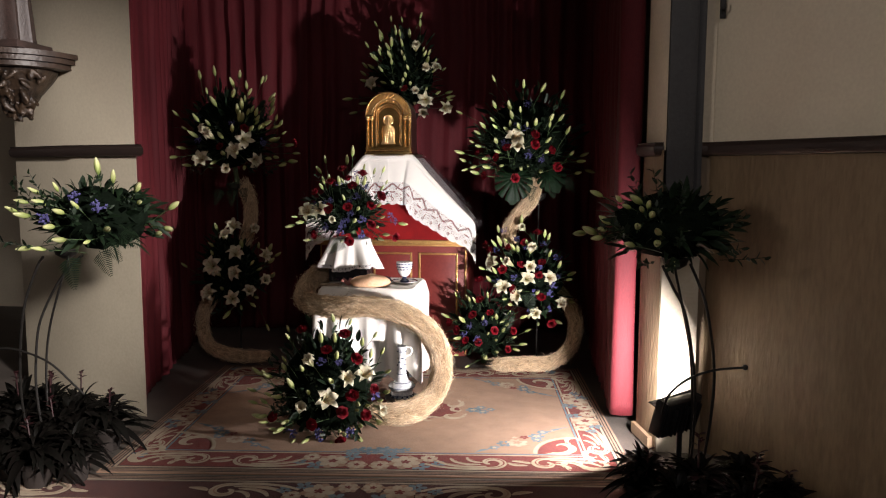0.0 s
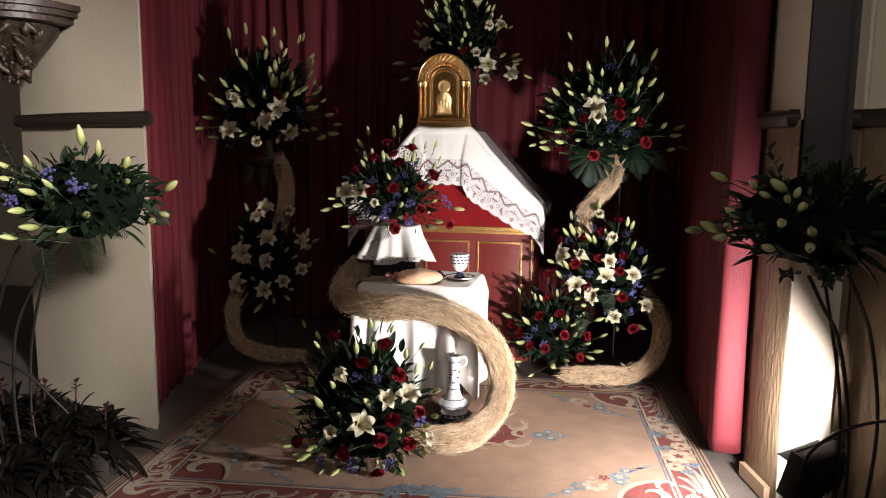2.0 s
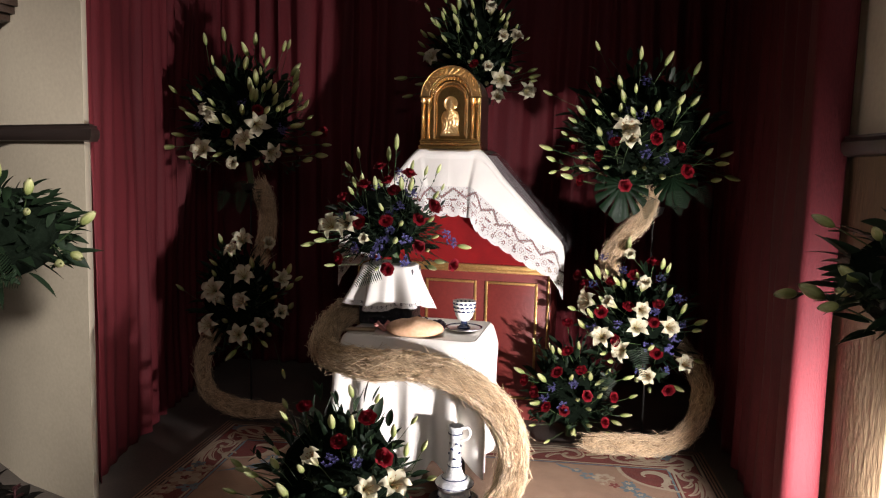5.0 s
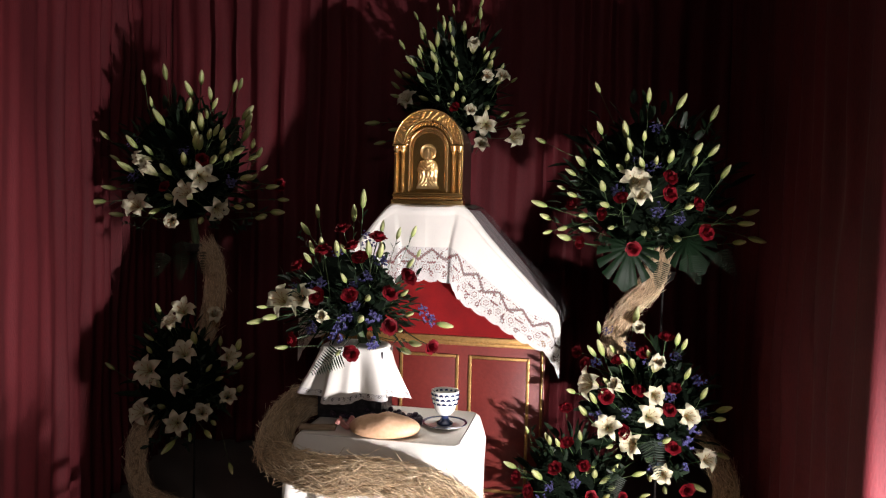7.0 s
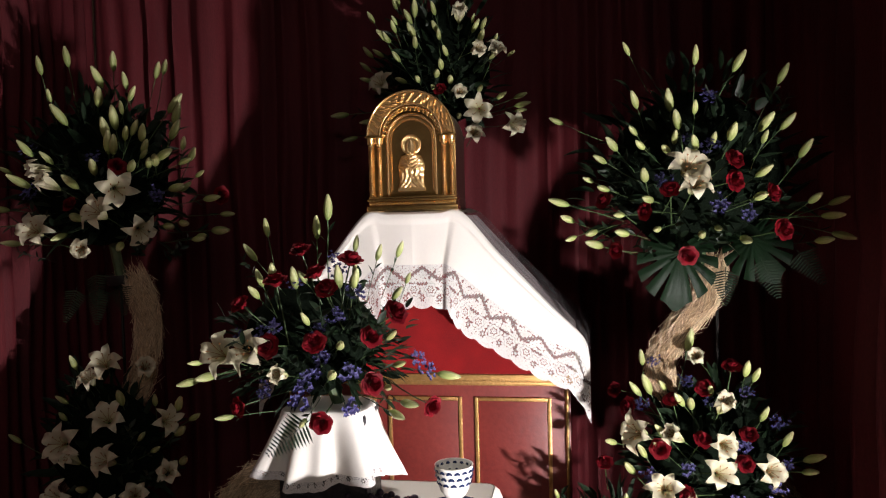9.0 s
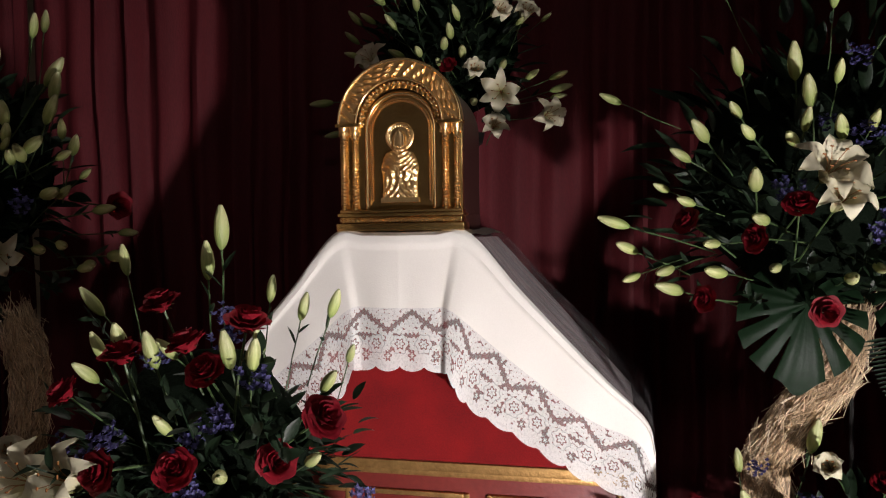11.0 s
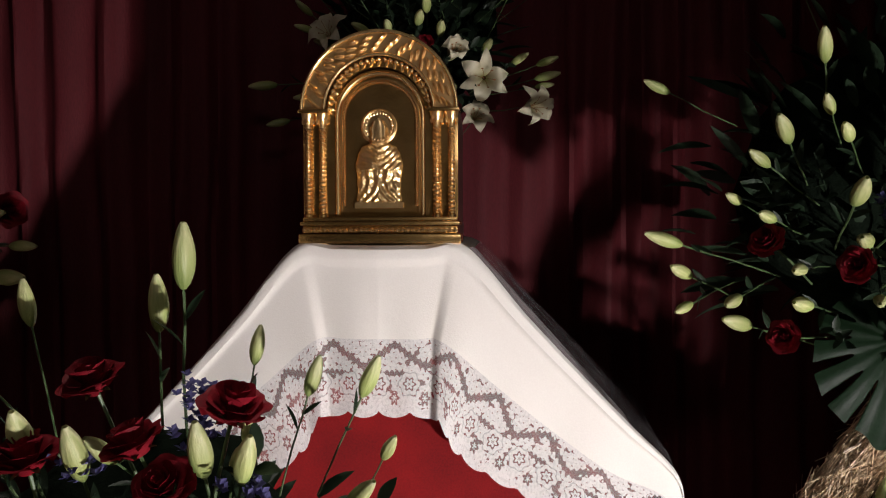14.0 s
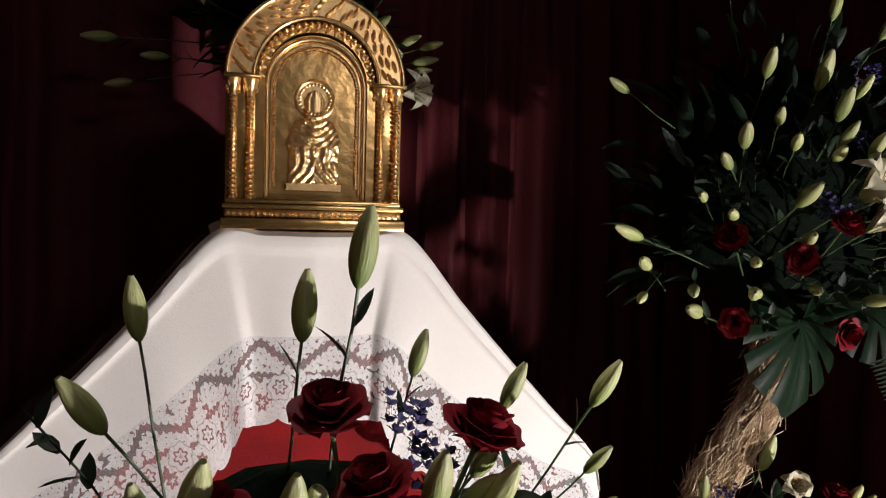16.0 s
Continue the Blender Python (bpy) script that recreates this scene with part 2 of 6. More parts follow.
def lace_material():
    """White lace: a fine net with flower motifs, rings and a corded edge, cut out by its own weave."""
    m = material("white_lace", (0.74, 0.71, 0.69), (0.64, 0.61, 0.59), 12, 0.8, bump=0.2, fine=320)
    n, l = links_of(m)
    uv, sep = n.new("ShaderNodeUVMap"), n.new("ShaderNodeSeparateXYZ")
    uv.uv_map = "UVMap"
    l.new(uv.outputs[0], sep.inputs[0])

    def op(kind, a, b=None, c=None):
        k = n.new("ShaderNodeMath")
        k.operation = kind
        for i, v in enumerate((a, b, c)):
            if v is None:
                continue
            if isinstance(v, (int, float)):
                k.inputs[i].default_value = v
            else:
                l.new(v, k.inputs[i])
        return k.outputs[0]

    u, v = sep.outputs[0], sep.outputs[1]

    def cell(du):
        return op("SUBTRACT", op("FRACT", op("ADD", u, du)), 0.5)

    def flower(du, cv, r, petals, aspect):
        x, y = cell(du), op("MULTIPLY", op("SUBTRACT", v, cv), aspect)
        d = op("SQRT", op("ADD", op("MULTIPLY", x, x), op("MULTIPLY", y, y)))
        a = op("ARCTAN2", y, x)
        wave = op("MULTIPLY_ADD", op("COSINE", op("MULTIPLY", a, petals)), 0.24 * r, r)
        return op("LESS_THAN", d, wave), op("MULTIPLY_ADD", op("COSINE", op("MULTIPLY", a, petals)), -0.035, d)

    def noise_gap(scale, low):
        t = n.new("ShaderNodeTexNoise")
        t.inputs["Scale"].default_value, t.inputs["Detail"].default_value = scale, 2.0
        mp = n.new("ShaderNodeMapping")
        mp.inputs["Scale"].default_value = (1.0, 1.7, 1.0)
        l.new(uv.outputs[0], mp.inputs["Vector"])
        l.new(mp.outputs[0], t.inputs["Vector"])
        return op("LESS_THAN", t.outputs[0], low)

    whole = u
    u = op("MULTIPLY", whole, 2.0)
    teeth = op("MULTIPLY", op("ABSOLUTE", op("SINE", op("MULTIPLY", whole, 37.7))), 0.045)
    _, ring_d = flower(0.0, 0.62, 0.2, 6, 2.1)
    _, small_d = flower(0.5, 0.80, 0.2, 6, 2.1)
    ring_gap = op("LESS_THAN", op("ABSOLUTE", op("SUBTRACT", ring_d, 0.16)), 0.03)
    ring_edge = op("LESS_THAN", op("ABSOLUTE", op("SUBTRACT", ring_d, 0.34)), 0.022)
    eye = op("LESS_THAN", ring_d, 0.03)
    hole = op("LESS_THAN", op("ABSOLUTE", op("SUBTRACT", small_d, 0.10)), 0.045)
    u = whole
    zig = op("ABSOLUTE", op("SUBTRACT", v, op("MULTIPLY_ADD", op("ABSOLUTE", cell(0.0)), -0.64, 0.39)))
    wob = n.new("ShaderNodeTexNoise")
    wob.inputs["Scale"].default_value = 9
    l.new(uv.outputs[0], wob.inputs["Vector"])
    zig_gap = op("LESS_THAN", op("ADD", zig, op("MULTIPLY_ADD", wob.outputs[0], 0.06, op("SUBTRACT", teeth, 0.03))), 0.082)
    arc = op("MULTIPLY", op("LESS_THAN", op("ABSOLUTE", op("SUBTRACT", op("ADD", v, op("MULTIPLY", teeth, 0.8)), 0.50)), 0.034), op("GREATER_THAN", op("ABSOLUTE", cell(0.0)), 0.32))
    vor, mp2, sub, sp2 = n.new("ShaderNodeTexVoronoi"), n.new("ShaderNodeMapping"), n.new("ShaderNodeVectorMath"), n.new("ShaderNodeSeparateXYZ")
    vor.voronoi_dimensions, vor.inputs["Scale"].default_value, vor.inputs["Randomness"].default_value = "2D", 6.5, 0.8
    mp2.inputs["Scale"].default_value = (1.0, 1.25, 1.0)
    l.new(uv.outputs[0], mp2.inputs["Vector"])
    l.new(mp2.outputs[0], vor.inputs["Vector"])
    sub.operation = "SUBTRACT"
    l.new(mp2.outputs[0], sub.inputs[0])
    l.new(vor.outputs["Position"], sub.inputs[1])
    l.new(sub.outputs[0], sp2.inputs[0])
    turn = op("ARCTAN2", sp2.outputs[1], sp2.outputs[0])
    reach = op("MULTIPLY_ADD", op("COSINE", op("MULTIPLY", turn, 5.0)), 0.10, 0.64)
    petal = op("LESS_THAN", vor.outputs["Distance"], reach)
    heart = op("LESS_THAN", vor.outputs["Distance"], 0.075)
    gaps = zig_gap
    for k in (arc, ring_gap, eye, hole, op("MULTIPLY", ring_edge, 0.35), op("SUBTRACT", 1.0, petal), op("MULTIPLY", heart, 0.7)):
        gaps = op("MAXIMUM", gaps, k)
    solid = op("SUBTRACT", 1.0, gaps)
    medal = op("MULTIPLY", op("LESS_THAN", ring_d, 0.31), op("SUBTRACT", 1.0, op("MAXIMUM", ring_gap, eye)))
    solid = op("MAXIMUM", solid, medal)
    rim = op("MULTIPLY", op("GREATER_THAN", v, 0.78), op("SUBTRACT", 1.0, op("MAXIMUM", hole, noise_gap(18.0, 0.42))))
    solid = op("MAXIMUM", solid, rim)
    hem = op("MAXIMUM", op("GREATER_THAN", v, 0.95), op("LESS_THAN", v, 0.025))
    solid = op("MAXIMUM", solid, hem)
    grain = n.new("ShaderNodeTexNoise")
    grain.inputs["Scale"].default_value = 24
    l.new(uv.outputs[0], grain.inputs["Vector"])
    solid = op("MULTIPLY", solid, op("MULTIPLY_ADD", op("GREATER_THAN", grain.outputs[0], 0.46), 0.14, 0.82))
    cover = op("MAXIMUM", solid, 0.27)
    clear, mix = n.new("ShaderNodeBsdfTransparent"), n.new("ShaderNodeMixShader")
    l.new(cover, mix.inputs[0])
    l.new(clear.outputs[0], mix.inputs[1])
    l.new(n["Principled BSDF"].outputs[0], mix.inputs[2])
    l.new(mix.outputs[0], n["Material Output"].inputs["Surface"])
    return m


LACE = lace_material()


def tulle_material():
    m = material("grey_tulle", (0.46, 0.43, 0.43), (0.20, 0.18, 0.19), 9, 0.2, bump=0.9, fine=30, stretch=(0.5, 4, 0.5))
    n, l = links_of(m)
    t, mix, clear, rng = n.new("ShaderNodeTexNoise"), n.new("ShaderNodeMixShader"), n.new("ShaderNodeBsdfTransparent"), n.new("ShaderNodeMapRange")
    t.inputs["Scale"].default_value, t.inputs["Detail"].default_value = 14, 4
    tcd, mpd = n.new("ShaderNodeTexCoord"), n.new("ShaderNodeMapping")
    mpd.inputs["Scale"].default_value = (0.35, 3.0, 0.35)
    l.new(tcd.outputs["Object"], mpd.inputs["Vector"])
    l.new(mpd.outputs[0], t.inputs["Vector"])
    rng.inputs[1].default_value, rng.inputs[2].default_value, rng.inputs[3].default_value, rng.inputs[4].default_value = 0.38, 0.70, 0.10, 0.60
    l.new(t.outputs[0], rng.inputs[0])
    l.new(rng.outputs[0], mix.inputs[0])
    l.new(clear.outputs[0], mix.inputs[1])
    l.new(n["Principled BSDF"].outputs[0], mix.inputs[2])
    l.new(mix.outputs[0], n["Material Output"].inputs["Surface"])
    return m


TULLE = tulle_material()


# ---- building helpers ----
class Shape:
    """Vertices, faces and texture places of one mesh to be."""

    def __init__(self):
        self.v, self.f, self.uv = [], [], []

    def put(self, verts, faces, uvs=None):
        k = len(self.v)
        self.v += [tuple(p) for p in verts]
        self.uv += list(uvs) if uvs else [(0.0, 0.0)] * len(verts)
        self.f += [tuple(i + k for i in f) for f in faces]
        return self

    def grid(self, fn, nu, nv, wrap=False, uv=None):
        vs, us, fs = [], [], []
        for i in range(nu + (0 if wrap else 1)):
            for j in range(nv + 1):
                vs.append(fn(i / nu, j / nv))
                us.append(uv(i / nu, j / nv) if uv else (i / nu, j / nv))
        rows = nu if wrap else nu + 1
        for i in range(nu):
            a, b = i * (nv + 1), ((i + 1) % rows) * (nv + 1)
            for j in range(nv):
                fs.append((a + j, b + j, b + j + 1, a + j + 1))
        return self.put(vs, fs, us)

    def lathe(self, profile, n=24, at=(0, 0, 0), squash=1.0, cap=True):
        vs = [(at[0] + r * math.cos(2 * math.pi * i / n), at[1] + squash * r * math.sin(2 * math.pi * i / n), at[2] + z) for i in range(n) for r, z in profile]
        k = len(profile)
        fs = [(i * k + j, ((i + 1) % n) * k + j, ((i + 1) % n) * k + j + 1, i * k + j + 1) for i in range(n) for j in range(k - 1)]
        if cap:
            fs += [tuple(i * k + k - 1 for i in range(n)), tuple(i * k for i in reversed(range(n)))]
        return self.put(vs, fs)

    def tube(self, points, radius, n=10, cap=True):
        pts = [Vector(p) for p in points]
        vs, fs = [], []
        side = None
        for i, p in enumerate(pts):
            d = (pts[min(i + 1, len(pts) - 1)] - pts[max(i - 1, 0)]).normalized()
            side = d.orthogonal().normalized() if side is None else (side - d * side.dot(d)).normalized()
            up = d.cross(side)
            r = radius(i / (len(pts) - 1)) if callable(radius) else radius
            for k in range(n):
                a = 2 * math.pi * k / n
                vs.append(p + r * (math.cos(a) * side + math.sin(a) * up))
        for i in range(len(pts) - 1):
            for k in range(n):
                a, b = i * n + k, i * n + (k + 1) % n
                fs.append((a, b, b + n, a + n))
        if cap:
            fs += [tuple(reversed(range(n))), tuple(range(len(vs) - n, len(vs)))]
        return self.put(vs, fs)

    def box(self, lo, hi, bevel=0.004):
        b = min(bevel, 0.45 * min(hi[i] - lo[i] for i in range(3)))
        bm = bmesh.new()
        bmesh.ops.create_cube(bm, size=1)
        for q in bm.verts:
            q.co = Vector([(lo[i] + hi[i]) / 2 + q.co[i] * (hi[i] - lo[i]) for i in range(3)])
        if b > 0:
            bmesh.ops.bevel(bm, geom=bm.edges[:], offset=b, segments=2, affect="EDGES", profile=0.6)
        bm.verts.index_update()
        self.put([q.co[:] for q in bm.verts], [[q.index for q in f.verts] for f in bm.faces])
        bm.free()
        return self

    def prism(self, outline, lo, hi, axis="y"):
        """A flat outline of (x, z) pushed out along y, or of (x, y) along z."""
        k = len(outline)
        at = (lambda p, d: (p[0], d, p[1])) if axis == "y" else (lambda p, d: (p[0], p[1], d))
        vs = [at(p, lo) for p in outline] + [at(p, hi) for p in outline]
        fs = [tuple(range(k)), tuple(reversed(range(k, 2 * k)))] + [(i, i + k, (i + 1) % k + k, (i + 1) % k) for i in range(k)]
        return self.put(vs, fs)

    def ball(self, at, r, nu=10, nv=7):
        r = r if isinstance(r, (tuple, list)) else (r, r, r)
        prof = [(math.sin(math.pi * j / nv), -math.cos(math.pi * j / nv)) for j in range(nv + 1)]
        prof = [(max(a, 0.001), z) for a, z in prof]
        vs = [(at[0] + r[0] * a * math.cos(2 * math.pi * i / nu), at[1] + r[1] * a * math.sin(2 * math.pi * i / nu), at[2] + r[2] * z) for i in range(nu) for a, z in prof]
        k = nv + 1
        return self.put(vs, [(i * k + j, ((i + 1) % nu) * k + j, ((i + 1) % nu) * k + j + 1, i * k + j + 1) for i in range(nu) for j in range(nv)])

    def add(self, other, m=Matrix()):
        return self.put([m @ Vector(p) for p in other.v], other.f, other.uv)

    def mesh(self, name, mat, angle=40):
        me = bpy.data.meshes.new(name)
        me.from_pydata([tuple(p) for p in self.v], [], self.f)
        layer = me.uv_layers.new(name="UVMap")
        idx = np.empty(len(me.loops), dtype=np.int32)
        me.loops.foreach_get("vertex_index", idx)
        layer.data.foreach_set("uv", np.array(self.uv, dtype=np.float32)[idx].ravel())
        me.materials.append(mat)
        me.validate()
        me.shade_smooth()
        me.set_sharp_from_angle(angle=radians(angle))
        return me


def part(name, shape, mat, parent=None, label="", m=None):
    me = shape.mesh(name, mat) if isinstance(shape, Shape) else shape
    ob = new(name, me)
    if parent:
        ob.parent = parent
    if m is not None:
        ob.matrix_basis = m
    return tagged(ob, label=label)


def thing(name, at, label, category, group="", kind=""):
    ob = new(name)
    ob.location = at
    ob.empty_display_size = 0.05
    return tagged(ob, label=label, category=category, group=group, kind=kind)


def structure(name, shape, mat, label, category):
    return tagged(part(name, shape, mat), label=label, category=category, kind="structure")


def smooth_path(points, n):
    """A smooth curve through points (Catmull-Rom), as n + 1 places."""
    p = [Vector(q) for q in points]
    p = [2 * p[0] - p[1]] + p + [2 * p[-1] - p[-2]]
    out = []
    for i in range(n + 1):
        s = i / n * (len(p) - 3)
        k = min(int(s), len(p) - 4)
        t = s - k
        a, b, c, d = p[k:k + 4]
        out.append(0.5 * (2 * b + (c - a) * t + (2 * a - 5 * b + 4 * c - d) * t * t + (3 * b - a - 3 * c + d) * t ** 3))
    return out


def facing(at, way, spin=0.0):
    """A pose at a place with its own z along way."""
    return Matrix.Translation(at) @ Vector(way).to_track_quat("Z", "Y").to_matrix().to_4x4() @ Matrix.Rotation(spin, 4, "Z")


# ---- structure ----
TOP = 4.2
structure("floor", Shape().box((-7, -6, -0.12), (6, 8.2, 0), 0), STONE, "dark grey stone floor under the carpets", "floor")
structure("ceiling", Shape().box((-7, -6, TOP), (6, 8.2, TOP + 0.1), 0), CEILING, "plain plaster ceiling in shade", "ceiling")


def wall(name, a, b, thick, z0, z1, mat, label):
    """An upright slab whose seen face runs from a to b; its thickness lies to the left of that way."""
    a, b = Vector((*a, 0)), Vector((*b, 0))
    d = (b - a).normalized()
    off = Vector((-d.y, d.x, 0)) * thick
    sh = Shape().prism([(q.x, q.y) for q in (a, b, b + off, a + off)], z0, z1, axis="z")
    return structure(name, sh, mat, label, "wall")


wall("wall_south", (5.8, -5.8), (-6.8, -5.8), -0.2, 0, TOP, PLASTER, "plain plaster wall behind the visitor")
# the rail's dark colour stands for the unlit side aisle on this wall
wall("wall_far_west", (-6.8, -5.8), (-6.8, 8), -0.2, 0, TOP, RAIL_AND_SHADE, "side aisle wall, its colour darkened for the aisle's shade")
wall("wall_north", (-6.8, 7.5), (5.8, 7.5), 0.2, 0, TOP, PLASTER, "plaster wall behind the curtains")
wall("wall_far_east", (5.8, 8), (5.8, -5.8), -0.2, 0, TOP, PLASTER, "plain plaster wall of the nave")
RAIL_LOW, RAIL_HIGH = 1.597, 1.668


def rail_run(name, points, label):
    """A dark dado rail with a rounded nose along a plan line; its face lies to the right of the way."""
    prof = [(0.0, RAIL_LOW), (0.030, RAIL_LOW + 0.004), (0.042, RAIL_LOW + 0.022), (0.042, RAIL_HIGH - 0.022), (0.030, RAIL_HIGH - 0.008), (0.034, RAIL_HIGH), (0.0, RAIL_HIGH)]
    sh = Shape()
    pts = [Vector((*p, 0)) for p in points]
    offs = []
    for i, p in enumerate(pts):
        d1 = (pts[i] - pts[i - 1]).normalized() if i else (pts[1] - pts[0]).normalized()
        d2 = (pts[i + 1] - pts[i]).normalized() if i < len(pts) - 1 else d1
        n1, n2 = Vector((d1.y, -d1.x, 0)), Vector((d2.y, -d2.x, 0))
        h = (n1 + n2).normalized()
        offs.append(h / max(0.3, h.dot(n1)))
    k = len(prof)
    vs = [(p.x + o.x * q, p.y + o.y * q, z) for p, o in zip(pts, offs) for q, z in prof]
    fs = [(i * k + j, (i + 1) * k + j, (i + 1) * k + (j + 1) % k, i * k + (j + 1) % k) for i in range(len(pts) - 1) for j in range(k)]
    fs += [tuple(range(k)), tuple(reversed(range(len(vs) - k, len(vs))))]
    structure(name, sh.put(vs, fs), RAIL_AND_SHADE, label, "trim")


# west pier: two faces, rough plaster below the rail and smooth above
PIER = [(-2.85, 4.78), (-2.17, 4.40), (-1.665, 4.24)]
body = [PIER[0], PIER[1], PIER[2], (-1.73, 4.36), (-2.1, 4.56), (-2.74, 4.95)]
structure("wall_west_lower", Shape().prism(body, 0, RAIL_LOW + 0.03, axis="z"), CREAM_LOWER, "greyish cream plaster pier below the dark rail", "wall")
body2 = [(-2.855, 4.794), (-2.17, 4.413), (-1.678, 4.256), (-1.742, 4.37), (-2.1, 4.57), (-2.74, 4.96)]
structure("wall_west_upper", Shape().prism(body2, RAIL_LOW + 0.03, TOP, axis="z"), PLASTER, "smooth cream plaster pier above the dark rail", "wall")
rail_run("trim_west", PIER + [(-1.73, 4.355)], "dark stained dado rail on the cream pier")
# east jamb and the slanting wall beside it
JAMB = [(1.36, 4.75), (1.297, 4.335), (1.360, 4.06), (1.372, 4.13), (1.625, 4.13), (1.61, 4.12), (2.10, 3.36), (3.6, 1.0), (5.7, -2.4)]
jb = JAMB + [(5.7, 4.9), (1.38, 4.9)]
structure("wall_east_lower", Shape().prism(jb, 0, RAIL_LOW + 0.03, axis="z"), DADO, "rough brown plaster wall below the dark rail", "wall")
jb2 = [(1.375, 4.75), (1.31, 4.347), (1.369, 4.067), (1.380, 4.142), (1.637, 4.142), (1.622, 4.132), (2.115, 3.36), (3.615, 1.0), (5.71, -2.4), (5.71, 4.91), (1.395, 4.91)]
structure("wall_east_upper", Shape().prism(jb2, RAIL_LOW + 0.03, TOP, axis="z"), PLASTER, "smooth cream plaster wall above the dark rail", "wall")
rail_run("trim_east", [(1.315, 4.5), (1.297, 4.335), (1.345, 4.13), (1.57, 4.13), (1.61, 4.12), (2.10, 3.36), (3.6, 1.0), (5.7, -2.4)], "dark stained dado rail on the brown wall")
structure("pillar_upper", Shape().box((1.372, 4.056, 1.30), (1.512, 4.129, TOP), 0.008).box((1.5125, 4.085, 1.30), (1.556, 4.129, TOP), 0.005), POST, "dark grey painted stepped post against the brown wall", "post")
structure("pillar_lower", Shape().box((1.366, 4.052, 0), (1.560, 4.129, 1.299), 0.012), CREAM_LOWER, "pale rough plastered foot of the grey post", "post")
structure("baseboard", Shape().prism([(1.270, 4.335), (1.326, 4.08), (1.3495, 4.083), (1.2935, 4.335)], 0.012, 0.075, axis="z"), PLINTH, "worn wooden strip along the foot of the jamb", "baseboard")


# ---- curtains ----
def curtain(points, label, seed, pitch=0.17, depth=0.032, z0=0.015, z1=4.0):
    rnd = random.Random(seed)
    path = smooth_path([(*p, 0) for p in points], 400)
    length = [0.0]
    for a, b in zip(path, path[1:]):
        length.append(length[-1] + (b - a).length)
    total = length[-1]
    n = int(total / 0.012)
    ph = [rnd.uniform(0, 6.28) for _ in range(6)]

    def at(u, v):
        s = u * total
        i = min(int(np.searchsorted(length, s)), len(path) - 1)
        p = path[i]
        d = (path[min(i + 2, 400)] - path[max(i - 2, 0)]).normalized()
        nrm = Vector((d.y, -d.x, 0))
        q = s / pitch * 6.283 + 1.3 * math.sin(s * 3.1 + ph[0]) + 0.9 * math.sin(s * 7.3 + ph[1]) + 0.8 * math.sin(3.1 * v + ph[2] + s * 1.7) + 0.35 * math.sin(8 * v + ph[5] + s * 5)
        amp = depth * (0.62 + 0.34 * math.sin(s * 2.9 + ph[3]) + 0.22 * math.sin(s * 8.7 + ph[0]) + 0.15 * (1 - v))
        q += 1.3 * noise.noise(Vector((s * 1.6, v * 5.0, seed))) + 0.5 * noise.noise(Vector((s * 4.0, v * 13.0, seed + 5)))
        amp *= 1 + 0.7 * noise.noise(Vector((s * 2.2, v * 7.0, seed + 9)))
        w = amp * (math.sin(q) + 0.25 * math.sin(1.63 * q + ph[4])) + 0.006 * math.sin(9 * v + 11 * s)
        side = d * 0.10 * amp * math.cos(q)
        return p + nrm * w + side + Vector((0, 0, z0 + (z1 - z0) * v))

    ob = part("curtain", Shape().grid(at, n, 60), VELVET)
    mod = ob.modifiers.new("thickness", "SOLIDIFY")
    mod.thickness = 0.003
    return tagged(ob, label=label, category="curtain", group="curtains round the altar")


curtain([(-1.80, 4.44), (-1.87, 4.62), (-1.98, 5.05), (-2.13, 5.6), (-2.25, 6.1), (-2.36, 6.62)], "dark red cloth curtain hanging in soft folds beside the pier", 3, pitch=0.13, depth=0.022)
curtain([(-2.42, 6.70), (-1.4, 6.80), (-0.4, 6.92), (0.5, 7.0), (1.22, 7.06)], "dark red cloth curtain hanging in folds behind the altar", 5, pitch=0.15, depth=0.024)
curtain([(1.20, 7.0), (1.19, 6.2), (1.185, 5.4), (1.185, 4.62)], "dark red cloth curtain hanging in folds along the jamb", 8, pitch=0.2, depth=0.028)
curtain([(1.164, 4.56), (1.163, 4.46), (1.175, 4.424), (1.225, 4.412), (1.272, 4.418), (1.290, 4.44), (1.296, 4.52)], "flat lit end of the red curtain folded at the jamb", 9, pitch=0.6, depth=0.006, z0=0.08)

# ---- altar ----
CX = -0.452
altar = thing("altar", (CX, 6.2, 0), "oxblood painted wooden altar with gilt mouldings and a red frontal", "altar")


def on(parent, name, shape, mat, label=""):
    """A part whose shape is given in the world's own places."""
    s = Shape().add(shape, Matrix.Translation(-Vector(parent.location)))
    return part(name, s, mat, parent, label)


on(altar, "body", Shape().box((-1.06, 5.965, 0.0), (0.16, 6.55, 0.93), 0.006), ALTAR_WOOD)
for k, (x0, x1) in enumerate(((-0.985, -0.665), (-0.612, -0.292), (-0.239, 0.081))):
    fr = Shape()
    for lo, hi in (((x0, 0.13), (x0 + 0.016, 0.85)), ((x1 - 0.016, 0.13), (x1, 0.85)), ((x0 + 0.016, 0.834), (x1 - 0.016, 0.85)), ((x0 + 0.016, 0.13), (x1 - 0.016, 0.146))):
        fr.box((lo[0], 5.953, lo[1]), (hi[0], 5.968, hi[1]), 0.004)
    on(altar, "panel_moulding", fr, GILT, "thin gilt panel moulding")
    on(altar, "panel", Shape().box((x0 + 0.017, 5.959, 0.147), (x1 - 0.017, 5.969, 0.833), 0.003), ALTAR_WOOD)
on(altar, "cornice", Shape().box((-1.085, 5.925, 0.905), (0.185, 6.56, 0.928), 0.008).box((-1.10, 5.90, 0.929), (0.20, 6.57, 0.958), 0.006), GILT, "gilt cornice")
